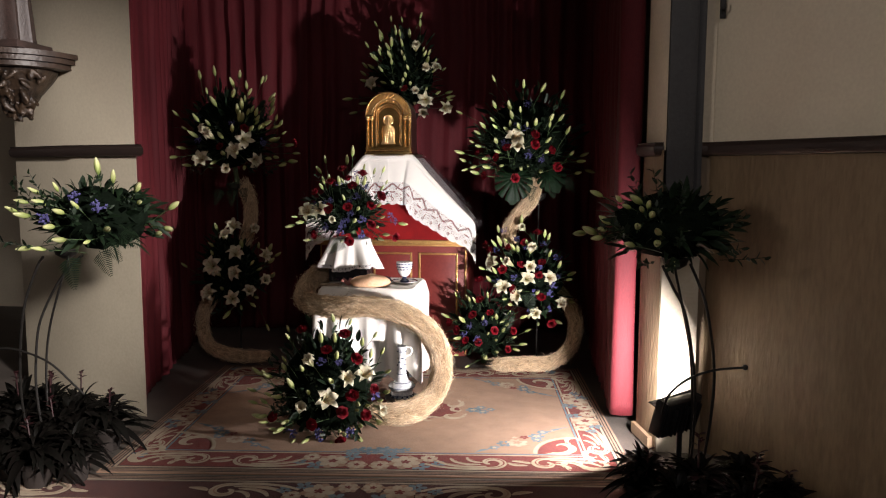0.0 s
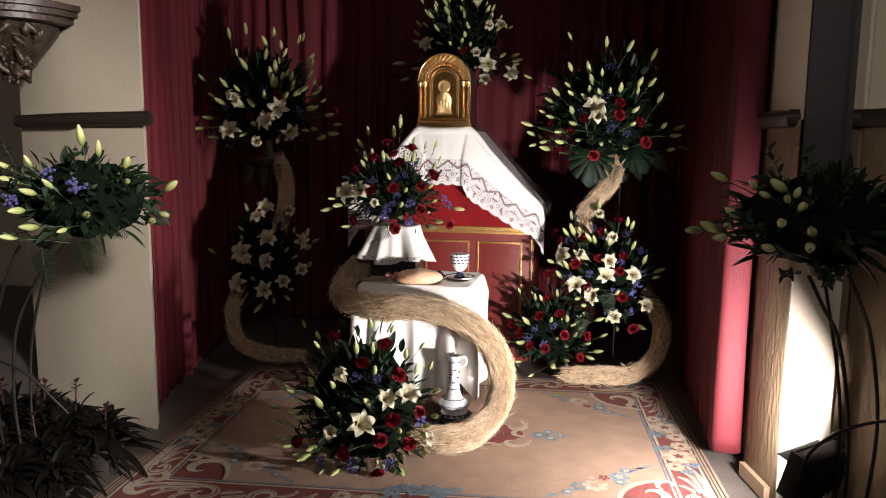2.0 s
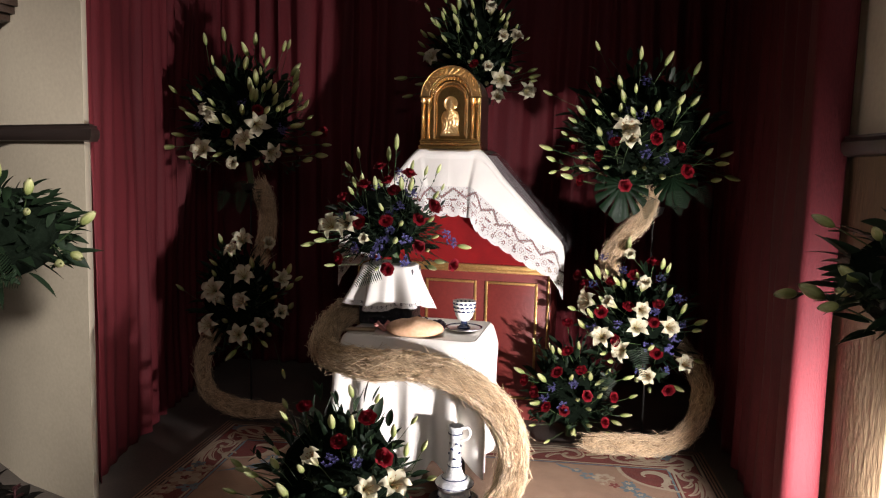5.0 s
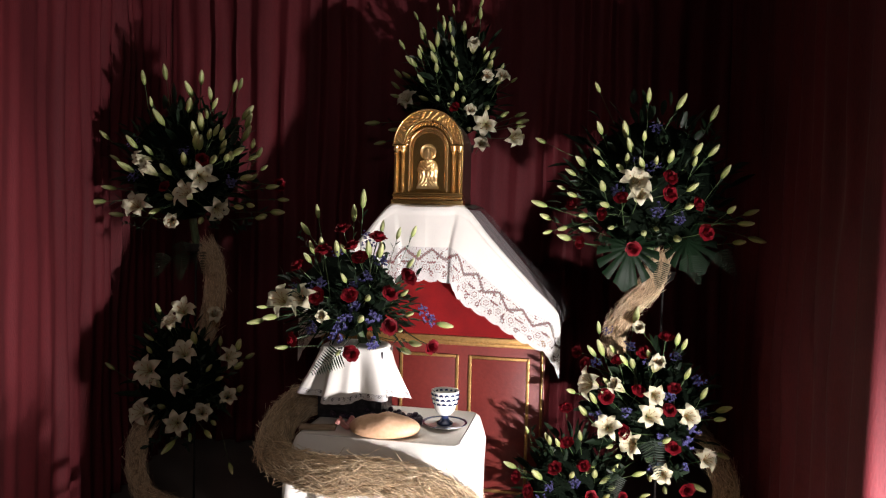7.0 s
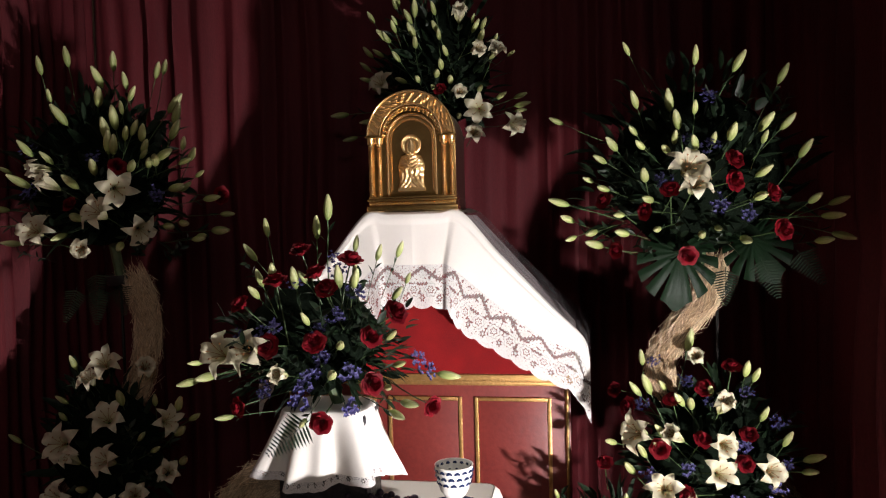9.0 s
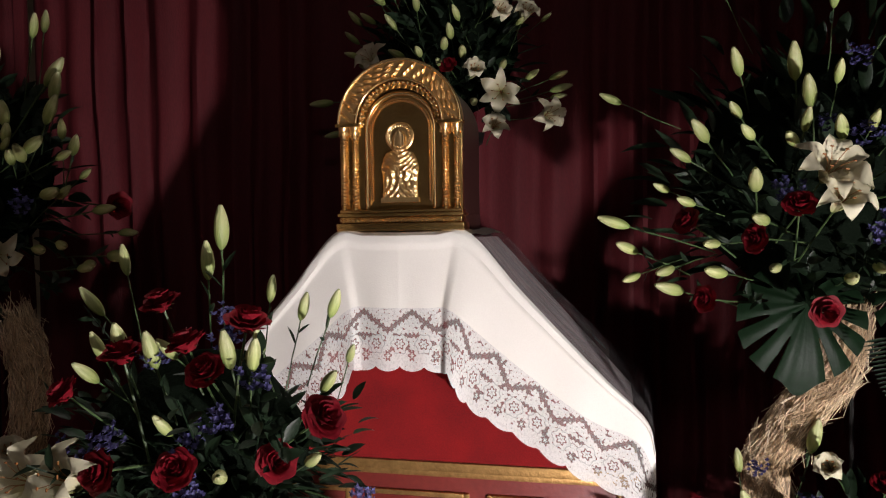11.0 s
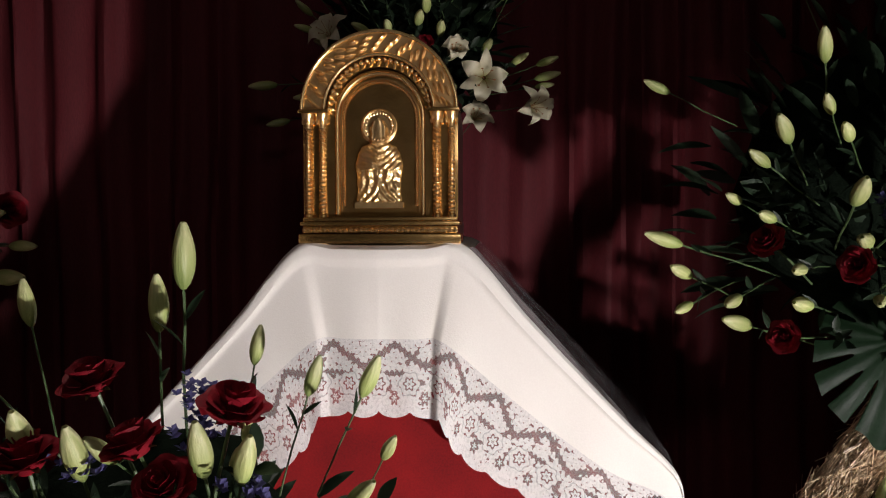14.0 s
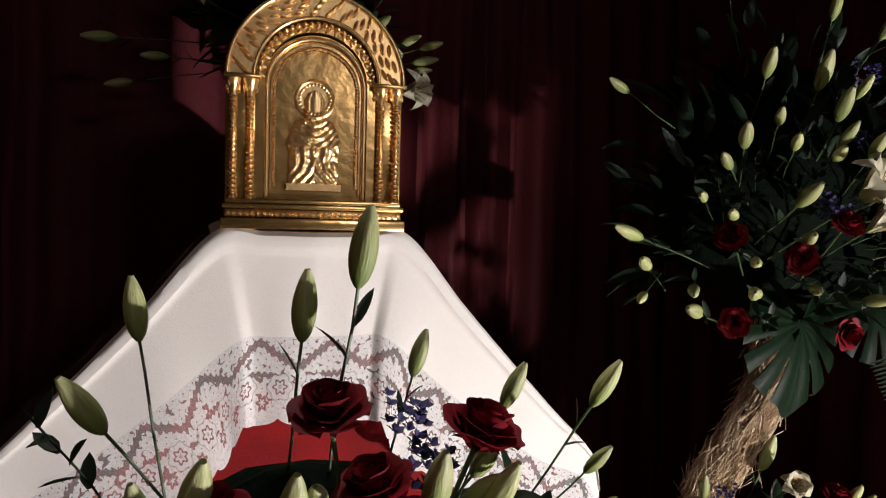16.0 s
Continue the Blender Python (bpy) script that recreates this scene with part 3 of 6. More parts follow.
for x in (-1.05, 0.145):
    on(altar, "corner_bead", Shape().tube([(x, 5.956, 0.02), (x, 5.956, 0.9)], 0.007, 8), GILT)
slope = [(-1.07, 0.96), (0.166, 0.96), (0.19, 1.10), (-0.27, 1.615), (-0.634, 1.615), (-1.094, 1.10)]
on(altar, "frontal", Shape().prism(slope, 5.905, 6.45), FRONTAL, "red velvet frontal under the lace cloth")

# the lace-edged cloth: three long lines, ridge, lace seam and scalloped hem, mirrored about the middle
RIDGE = [(0, 1.632), (0.10, 1.633), (0.197, 1.630), (0.33, 1.478), (0.45, 1.348), (0.56, 1.232), (0.667, 1.122), (0.69, 1.04)]
SEAM = [(0, 1.422), (0.08, 1.422), (0.15, 1.415), (0.262, 1.318), (0.40, 1.205), (0.53, 1.115), (0.645, 1.062), (0.69, 0.97)]
HEM = [(0, 1.260), (0.075, 1.260), (0.138, 1.248), (0.185, 1.165), (0.335, 1.070), (0.49, 0.975), (0.62, 0.912), (0.69, 0.80)]


def line_at(pts, s):
    q = smooth_path([(a, 0, b) for a, b in pts], 140)
    return [(-p.x, p.z) for p in reversed(q[1:])] + [(p.x, p.z) for p in q]


lines = [line_at(p, 0) for p in (RIDGE, SEAM, HEM)]
COUNT = len(lines[0])
ARC = [0.0]
for (xa, za), (xb, zb) in zip(lines[1], lines[1][1:]):
    ARC.append(ARC[-1] + math.hypot(xb - xa, zb - za))


def pleat(k, depth):
    """How far the cloth stands out from its plane: soft pleats under the two upper corners, light waves elsewhere."""
    x = lines[0][k][0]
    out = 0.055 * abs(x) / 0.67
    ax = abs(x)
    if ax < 0.172:
        out += depth * 0.013 * math.exp(-(0.172 - ax) / 0.05) * (1 if x > 0 else 0.7) * min(1.0, (0.172 - ax) / 0.014)
    else:
        out -= depth * 0.008 * math.exp(-(ax - 0.172) / 0.07) * min(1.0, (ax - 0.172) / 0.014)
    out += depth * (0.004 * math.sin(x * 21) + 0.003 * math.sin(x * 43 + 1) + 0.010 * math.sin(x * 11 + 2))
    return out


def front_at(row0, row1, d0, d1, scallop=0.0):
    def fn(u, v):
        k = min(int(round(u * (COUNT - 1))), COUNT - 1)
        a, b = lines[row0][k], lines[row1][k]
        x, z = a[0] + (b[0] - a[0]) * v, a[1] + (b[1] - a[1]) * v
        if scallop and v > 0.75:
            z -= scallop * abs(math.sin(math.pi * (ARC[k] - ARC[COUNT // 2]) / 0.075)) ** 0.6 * (v - 0.75) / 0.25
        d = d0 + (d1 - d0) * v
        lip = 0.014 * max(0.0, 1 - (d / 0.05)) ** 2 - 0.007 * (1 - min(1.0, max(0.0, (d - 0.125) / 0.035)) ** 2)
        return (CX + x, 5.782 + lip - 0.012 * d + pleat(k, d), z)
    return fn


cloth = thing("altar_cloth", (CX, 6.1, 1.62), "white linen altar cloth with a wide scalloped lace border", "cloth")
sheet = Shape().grid(front_at(0, 1, 0.0, 0.75), COUNT - 1, 24)


def back_at(u, v):
    k = min(int(round(u * (COUNT - 1))), COUNT - 1)
    x, z = lines[0][k]
    return (CX + x * (1 + 0.04 * v), 5.789 + pleat(k, 0) + 0.62 * v, z + 0.004 * math.sin(9 * v + 8 * x) * min(1, 6 * v) + (0.010 * noise.noise(Vector((x * 5, v * 14, 2))) + 0.006 * noise.noise(Vector((x * 14, v * 30, 7))) if abs(x) > 0.205 else 0) * min(1, 5 * v))


TOPS = sum(1 for q in lines[0] if 0 < q[0] <= 0.205)
FLAT = (COUNT // 2 - TOPS) / (COUNT - 1), (COUNT // 2 + TOPS) / (COUNT - 1)
sheet.grid(lambda u, v: back_at(FLAT[0] + (FLAT[1] - FLAT[0]) * u, v), 104, 8)
on(cloth, "linen", sheet, LINEN)
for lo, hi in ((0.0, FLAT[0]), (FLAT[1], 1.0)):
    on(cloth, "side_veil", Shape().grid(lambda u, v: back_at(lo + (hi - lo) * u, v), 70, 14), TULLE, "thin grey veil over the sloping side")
on(cloth, "lace_border", Shape().grid(front_at(1, 2, 0.75, 1.0, 0.016), COUNT - 1, 10, uv=lambda u, v: ((ARC[min(int(round(u * (COUNT - 1))), COUNT - 1)] - ARC[COUNT // 2] + 0.034) / 0.142 + 0.5, v)), LACE, "white floral lace border with scalloped edge")

# ---- tabernacle ----
tab = thing("tabernacle", (CX, 5.98, 1.637), "polished gilt brass tabernacle with an arched top and twin columns", "tabernacle")
W = 0.176


def arch(r_out, r_in, cz, foot, steps=24):
    """An arched band in (x, z): outer line up and over, inner line back."""
    o = [(-r_out, foot)] + [(-r_out * math.cos(math.pi * i / steps), cz + r_out * math.sin(math.pi * i / steps)) for i in range(steps + 1)] + [(r_out, foot)]
    i_ = [(-r_in, foot)] + [(-r_in * math.cos(math.pi * i / steps), cz + r_in * math.sin(math.pi * i / steps)) for i in range(steps + 1)] + [(r_in, foot)]
    return o, i_


def band(r_out, r_in, cz, foot, lo, hi):
    o, i_ = arch(r_out, r_in, cz, foot)
    k = len(o)
    vs = [(x, lo, z) for x, z in o] + [(x, lo, z) for x, z in i_] + [(x, hi, z) for x, z in o] + [(x, hi, z) for x, z in i_]
    fs = []
    for j in range(k - 1):
        fs += [(j, j + 1, k + j + 1, k + j), (2 * k + j, 3 * k + j, 3 * k + j + 1, 2 * k + j + 1), (j, 2 * k + j, 2 * k + j + 1, j + 1), (k + j, k + j + 1, 3 * k + j + 1, 3 * k + j)]
    return Shape().put(vs, fs)


def arch_tube(r, cz, foot, y, thick):
    """A round moulding that runs up, over the arch and down again."""
    up = [(-r, y, foot)] + [(-r * math.cos(math.pi * i / 32), y, cz + r * math.sin(math.pi * i / 32)) for i in range(33)] + [(r, y, foot)]
    return Shape().tube(up, thick, 10)


SPRING = 0.300
FR = -0.175
part("case", Shape().prism(arch(W - 0.008, 0.01, SPRING, 0.05)[0], FR + 0.051, 0.17), CASE, tab, "dark lacquered case")
for hw, fy, z0, z1, bv in ((0.186, 0.010, 0.0, 0.022, 0.004), (0.179, 0.003, 0.0225, 0.040, 0.006), (0.183, 0.007, 0.0405, 0.050, 0.003), (0.177, 0.002, 0.0505, 0.060, 0.003)):
    part("plinth_course", Shape().box((-hw, FR - fy, z0), (hw, FR + 0.062 + fy, z1), bv), GOLD, tab)
part("case_base", Shape().box((-0.170, FR + 0.075, 0.0), (0.170, 0.172, 0.0495), 0.003), CASE, tab)
darts = Shape()
for i in range(30):
    darts.ball((-0.172 + 0.344 * i / 29, FR - 0.004, 0.031), (0.0042, 0.004, 0.0062), 6, 5)
tagged(part("beading", darts, GOLD_BEAD, tab), kind="stuff")
inner_leaves = Shape()
for i in range(19):
    a = math.pi * (i + 0.5) / 19
    inner_leaves.add(Shape().ball((0, 0, 0), (0.0036, 0.005, 0.0085), 6, 5), pose(-0.1105 * math.cos(a), FR + 0.008, SPRING - 0.004 + 0.1105 * math.sin(a)) @ Matrix.Rotation(math.pi / 2 - a + 0.5, 4, "Y"))
part("inner_leaf_ornament", inner_leaves, GOLD_RELIEF, tab)
part("outer_arch", band(0.177, 0.126, SPRING, SPRING + 0.004, FR - 0.004, FR + 0.05), GOLD_RELIEF, tab, "broad arch embossed with leaves")
part("outer_rim", arch_tube(0.1765, SPRING, SPRING + 0.004, FR - 0.006, 0.0048), GOLD_BEAD, tab)
part("inner_rim", arch_tube(0.1255, SPRING, SPRING + 0.004, FR - 0.005, 0.0042), GOLD_BEAD, tab)
part("splay", band(0.121, 0.104, SPRING - 0.004, 0.061, FR + 0.010, FR + 0.05), GOLD, tab)
part("door", Shape().prism(arch(0.106, 0.01, SPRING - 0.010, 0.061)[0], FR + 0.020, FR + 0.04), GOLD, tab, "arched gilt door")
part("door_rim", arch_tube(0.0985, SPRING - 0.012, 0.064, FR + 0.015, 0.0048), GOLD_BEAD, tab)
part("door_inner_rim", band(0.091, 0.0885, SPRING - 0.016, 0.074, FR + 0.014, FR + 0.03), GOLD_BEAD, tab)
beads = Shape()
for i in range(27):
    a = math.pi * (i + 0.5) / 27
    beads.ball((-0.1155 * math.cos(a), FR + 0.004, SPRING + 0.1155 * math.sin(a)), (0.0058, 0.006, 0.0058), 8, 6)
tagged(part("beading", beads, GOLD_BEAD, tab), kind="stuff")
leaves = Shape()
for i in range(15):
    a = math.pi * (i + 0.5) / 15
    for s_, rr in ((0.0, 0.150), (0.06, 0.162), (-0.06, 0.138)):
        leaves.add(Shape().ball((0, 0, 0), (0.0048, 0.0085, 0.0135), 8, 6), pose(-rr * math.cos(a + s_), FR - 0.004, SPRING + rr * math.sin(a + s_)) @ Matrix.Rotation(math.pi / 2 - a + 0.9, 4, "Y"))
part("leaf_ornament", leaves, GOLD_RELIEF, tab)
small_beads = Shape()
for i in range(96):
    q = i / 95
    if q < 0.3 or q > 0.7:
        z = 0.088 + (SPRING - 0.105) * (q / 0.3 if q < 0.3 else (1 - q) / 0.3)
        x = -0.084 if q < 0.3 else 0.084
    else:
        a = math.pi * (q - 0.3) / 0.4
        x, z = -0.084 * math.cos(a), SPRING - 0.017 + 0.084 * math.sin(a)
    small_beads.ball((x, FR + 0.016, z), 0.0036, 6, 4)
tagged(part("door_beading", small_beads, GOLD_BEAD, tab), kind="stuff")
column_shape, capital_shape, foot_shape = Shape(), Shape(), Shape()
turns = Shape()
for i in range(19):
    turns.add(Shape().ball((0, 0, 0), (0.0092, 0.0092, 0.0047), 12, 7), pose(0, 0, 0.007 + i * 0.0099, 26, 0, 8 * i))
column_shape.tube([(0, 0, 0), (0, 0, 0.192)], 0.0040, 8).add(turns)
capital_shape.lathe([(0.006, 0), (0.008, 0.004), (0.007, 0.008), (0.012, 0.022), (0.015, 0.030), (0.016, 0.036)], 12)
for i in range(8):
    capital_shape.ball((0.0115 * math.cos(i * 0.785), 0.0115 * math.sin(i * 0.785), 0.018 + 0.008 * (i % 2)), (0.004, 0.004, 0.007), 6, 4)
foot_shape.lathe([(0.011, 0), (0.011, 0.005), (0.008, 0.008), (0.010, 0.012), (0.006, 0.016)], 12)
cm, km, fm = column_shape.mesh("column", GOLD_BEAD), capital_shape.mesh("capital", GOLD_RELIEF), foot_shape.mesh("column_foot", GOLD)
for x in (-0.164, -0.131, 0.131, 0.164):
    c = part("column", cm, None, tab, "twisted gilt colonnette", pose(x, FR + 0.004, 0.073))
    part("capital", km, None, c, "", pose(0, 0, 0.186))
    part("column_foot", fm, None, c, "", pose(0, 0, -0.013))
for x in (-0.148, 0.148):
    part("impost", Shape().box((x - 0.035, FR - 0.014, 0.2945), (x + 0.035, FR + 0.03, 0.3035), 0.002), GOLD, tab)
    part("pilaster", Shape().box((x - 0.030, FR + 0.012, 0.0465), (x + 0.030, FR + 0.034, 0.296), 0.002), GOLD, tab)
# the embossed relief on the door: a plain seated shape under a round disc, beaten out of the sheet
def half_width(z):
    stops = ((0.086, 0.050), (0.100, 0.052), (0.118, 0.050), (0.150, 0.051), (0.178, 0.055), (0.200, 0.050), (0.218, 0.041), (0.230, 0.019), (0.242, 0.020), (0.262, 0.021), (0.276, 0.014), (0.284, 0.001))
    for (z0, w0), (z1, w1) in zip(stops, stops[1:]):
        if z0 <= z <= z1:
            t = (z - z0) / (z1 - z0)
            return w0 + (w1 - w0) * t * t * (3 - 2 * t)
    return 0.0


def relief_at(u, v):
    x, z = (u - 0.5) * 0.124, 0.080 + 0.228 * v
    w = half_width(z)
    h = 0.0
    disc = math.hypot(x, z - 0.266)
    if disc < 0.042:
        h = 0.0022 + 0.003 * math.exp(-((disc - 0.037) / 0.0022) ** 2) + 0.0016 * math.exp(-((disc - 0.031) / 0.002) ** 2) * (1 + math.sin(26 * math.atan2(z - 0.266, x)))
    if abs(x) < w:
        k = abs(x) / w
        h = max(h, 0.0022) + 0.011 * math.sqrt(1 - k * k)
        if z < 0.225:
            fold = math.sin(330 * (abs(x) + 0.35 * (z - 0.15)) + 3 * math.sin(60 * z)) if z < 0.168 else math.sin(420 * (z - 0.7 * abs(x)) + 2 * math.sin(90 * x))
            h += 0.0019 * fold * (1 - k ** 4) + 0.0024 * noise.noise(Vector((x * 90, z * 90, 3))) + 0.0010 * noise.noise(Vector((x * 320, z * 240, 8)))
            h += 0.006 * math.exp(-(((abs(x) - 0.024) / 0.013) ** 2 + ((z - 0.168) / 0.016) ** 2)) + 0.005 * math.exp(-(((x + 0.006) / 0.012) ** 2 + ((z - 0.196) / 0.014) ** 2))
        else:
            h += 0.0024 * math.exp(-((k - 0.72) / 0.16) ** 2)
    if z < 0.094 and abs(x) < 0.056:
        h = 0.009
    return Vector((x - 0.003, FR + (0.0195 if h > 0 else 0.024) - h, z))


part("door_relief", Shape().grid(relief_at, 96, 170), GOLD_RELIEF, tab, "plain embossed seated figure before a round disc")

# ---- straw garlands ----
def straw_garland(points, radius, label, seed, strands=1500):
    rnd = random.Random(seed)
    path = smooth_path(points, 90)
    sh = Shape()
    base = Vector(points[-1])
    ob = thing("straw_garland", (base.x, base.y, 0), label, "garland", "straw garlands")

    def r_at(t):
        return radius * (1 + 0.05 * math.sin(23 * t) + 0.04 * math.sin(51 * t + 1)) * min(1, 0.72 + 9 * t, 0.72 + 9 * (1 - t))

    on(ob, "straw_core", sh.tube(path, r_at, 18), STRAW)
    st = Shape()
    side = None
    frames = []
    for i, p in enumerate(path):
        d = (path[min(i + 1, 90)] - path[max(i - 1, 0)]).normalized()
        side = d.orthogonal().normalized() if side is None else (side - d * side.dot(d)).normalized()
        frames.append((p, d, side, d.cross(side)))
    for _ in range(strands):
        t = rnd.random()
        p, d, s, up = frames[min(int(t * 90), 90)]
        a = rnd.uniform(0, 6.283)
        out = math.cos(a) * s + math.sin(a) * up
        tang = out.cross(d)
        way = (d * rnd.uniform(0.75, 1) * rnd.choice((-1, 1)) + tang * rnd.gauss(0, 0.34)).normalized()
        way = (way + out * rnd.choice((0.0, 0.0, 0.02, 0.03, 0.04, 0.06, 0.08, 0.12, 0.2, 0.7 * rnd.random()))).normalized()
        ln = rnd.uniform(0.04, 0.12)
        c = p + out * (r_at(t) + rnd.choice((0.0, 0.001, 0.003, 0.006)))
        wv = way.cross(out).normalized() * rnd.uniform(0.0005, 0.0013)
        hv = out * 0.0012
        a0, a1 = c - way * ln * 0.35 - out * 0.006, c + way * ln * 0.65
        mid = (a0 + a1) / 2 + out * 0.006
        st.put([a0 - wv, a0 + wv, a0 + hv, mid - wv, mid + wv, mid + hv, a1 - wv, a1 + wv, a1 + hv],
               [(0, 1, 4, 3), (1, 2, 5, 4), (2, 0, 3, 5), (3, 4, 7, 6), (4, 5, 8, 7), (5, 3, 6, 8)])
    tagged(on(ob, "loose_straw", st, STRAW_STRAND), kind="stuff")
    return ob


straw_garland([(-0.58, 5.13, 0.815), (-0.69, 5.12, 0.812), (-0.80, 5.05, 0.785), (-0.845, 4.92, 0.722), (-0.785, 4.75, 0.652), (-0.55, 4.635, 0.640), (-0.356, 4.625, 0.652), (-0.155, 4.625, 0.621), (0.002, 4.62, 0.539), (0.098, 4.63, 0.399), (0.119, 4.64, 0.245), (0.086, 4.545, 0.125), (-0.007, 4.38, 0.07), (-0.131, 4.3, 0.062), (-0.27, 4.3, 0.062)], 0.058, "thick golden straw garland winding from the table to the carpet", 21, 13000)
straw_garland([(-1.57, 5.63, 1.40), (-1.53, 5.62, 1.32), (-1.51, 5.62, 1.20), (-1.55, 5.64, 1.02), (-1.66, 5.66, 0.82), (-1.80, 5.62, 0.60), (-1.90, 5.55, 0.36), (-1.82, 5.47, 0.16), (-1.62, 5.45, 0.085), (-1.34, 5.50, 0.07)], 0.043, "golden straw garland standing in an S beside the pier curtain", 22, 3500)
straw_garland([(0.70, 5.80, 1.42), (0.65, 5.76, 1.28), (0.545, 5.74, 1.15), (0.50, 5.78, 1.0), (0.62, 5.86, 0.82), (0.85, 5.80, 0.62), (1.0, 5.66, 0.42), (0.98, 5.58, 0.22), (0.84, 5.52, 0.10), (0.62, 5.50, 0.08), (0.40, 5.52, 0.060)], 0.046, "golden straw garland standing in an S beside the altar", 23, 5000)

# ---- the small table and what stands on it ----
TABLE = 0.752
table = thing("side_table", (-0.41, 4.97, 0), "small wooden table hidden under a white cloth", "table")
on(table, "tabletop", Shape().box((-0.68, 4.745, TABLE - 0.03), (-0.095, 5.205, TABLE - 0.004), 0.004), DARK_WOOD)
for x in (-0.64, -0.14):
    for y in (4.785, 5.165):
        on(table, "leg", Shape().box((x - 0.02, y - 0.02, 0), (x + 0.02, y + 0.02, TABLE - 0.031), 0.004), DARK_WOOD)


def table_cloth():
    """A cloth that lies flat and falls on all four sides in deepening folds to an uneven hem."""
    ob = thing("tablecloth", (-0.41, 4.97, TABLE), "white linen tablecloth falling in folds almost to the carpet", "cloth")
    x0, x1, y0, y1, rc = -0.69, -0.085, 4.735, 5.215, 0.03
    ring = []
    n = 52
    for cx, cy, a0 in ((x1 - rc, y0 + rc, -90), (x1 - rc, y1 - rc, 0), (x0 + rc, y1 - rc, 90), (x0 + rc, y0 + rc, 180)):
        for i in range(5):
            a = radians(a0 + 22.5 * i)
            ring.append(Vector((cx + rc * math.cos(a), cy + rc * math.sin(a), 0)))
    dense = []
    for i in range(len(ring)):
        a, b = ring[i], ring[(i + 1) % len(ring)]
        k = max(1, int((b - a).length / 0.008))
        dense += [a + (b - a) * j / k for j in range(k)]
    total = len(dense)
    mid = Vector((-0.388, 4.975, 0))

    def fall(u, v):
        p = dense[int(round(u * total)) % total]
        out = (p - mid)
        out = Vector((out.x / 0.30, out.y / 0.24, 0)).normalized()
        s = u * 2 * math.pi
        corner = max(0.0, abs(out.x) * abs(out.y) * 2 - 0.45)
        wave = math.sin(s * 14 + 1.1 * math.sin(3 * s))
        fold = math.copysign(abs(wave) ** 0.7, wave) + 0.4 * math.sin(s * 23 + 2) * (1 - corner)
        e = min(1, max(0, (v - 0.06) * 1.15))
        w = (0.018 + 0.055 * corner) * e * fold + 0.085 * min(1, v * 5) * corner - 0.012 * e
        drop = 0.66 - 0.16 * corner + (0.012 + 0.055 * corner) * wave + 0.02 * math.sin(s * 5)
        return p + out * (w + 0.004 + 0.012 * min(1, v * 20)) + Vector((0, 0, TABLE + 0.002 - 0.012 * min(1, v * 20) - max(0, v - 0.03) * drop))

    sh = Shape().grid(fall, total, 24, wrap=True)
    sh.grid(lambda u, v: Vector(((1 - v) * (x0 + 0.02 + (x1 - x0 - 0.04) * u) + v * (x0 + 0.02 + (x1 - x0 - 0.04) * u), y0 + 0.008 + (y1 - y0 - 0.016) * v, TABLE + 0.0025 + 0.0015 * math.sin(14 * u + 3 * v) * math.sin(11 * v))), 24, 18)
    tops = [p + Vector((0, 0, TABLE + 0.0015)) for p in dense]
    sh.put(tops, [tuple(range(total))])
    on(ob, "linen", sh, LINEN)
    return ob


table_cloth()

# wrapped box at the back of the table that carries the roses
box = thing("wrapped_box", (-0.52, 5.02, TABLE + 0.004), "dark box draped with a short white cloth on the table", "box")
on(box, "box", Shape().box((-0.70, 4.945, TABLE + 0.005), (-0.43, 5.12, 1.04), 0.012), BLACK_WRAP, "dark crinkled wrapping")


def drape(u, v):
    a = u * 2 * math.pi
    c, s = math.cos(a), math.sin(a)
    k = 1 / max(abs(c) ** 4 + abs(s) ** 4, 0.001) ** 0.25
    q = min(1.0, v / 0.12) * math.pi / 2
    r = 0.092 + 0.026 * math.sin(q) + 0.046 * max(0, v - 0.05) ** 1.25 + v * (0.021 * math.sin(7 * a + 1.4) + 0.016 * math.sin(12 * a + 0.3))
    z = 1.058 - 0.016 * (1 - math.cos(q)) - 0.180 * max(0, v - 0.08) - 0.014 * v * math.sin(3 * a + 0.6)
    return Vector((-0.560 + k * r * c * 1.12, 5.02 + k * r * s * 0.86, z))


dr = Shape().grid(drape, 140, 24, wrap=True)
dr.put([drape(i / 140, 0) for i in range(140)], [tuple(range(140))])
on(box, "cloth", dr, LINEN, "short white cloth")
on(box, "lace_edge", Shape().grid(lambda u, v: drape(u, 1 + 0.13 * v) + Vector((0, 0, -0.003 * abs(math.sin(u * 120)) * v)), 180, 2, wrap=True, uv=lambda u, v: (u * 26, 0.7 + 0.3 * v)), LACE)


def footed_cup(at):
    ob = thing("footed_cup", at, "white glazed footed cup with rows of navy dabs", "cup")
    part("bowl", Shape().lathe([(0.014, 0.030), (0.022, 0.036), (0.031, 0.050), (0.038, 0.075), (0.042, 0.105), (0.043, 0.112), (0.040, 0.112), (0.036, 0.090), (0.028, 0.055), (0.001, 0.045)], 32), CERAMIC, ob)
    part("foot", Shape().lathe([(0.024, 0.0), (0.025, 0.006), (0.016, 0.012), (0.011, 0.020), (0.013, 0.031), (0.001, 0.031)], 28), COBALT, ob, "navy glazed foot")
    for row, (z, r, count) in enumerate(((0.099, 0.0410, 15), (0.084, 0.0394, 14), (0.069, 0.0365, 13))):
        for i in range(count):
            a = 2 * math.pi * (i + 0.5 * (row % 2)) / count
            part("painted_dab", DAB, None, ob, "", pose(r * math.cos(a), r * math.sin(a), z, 0, -14, math.degrees(a)))
    return ob


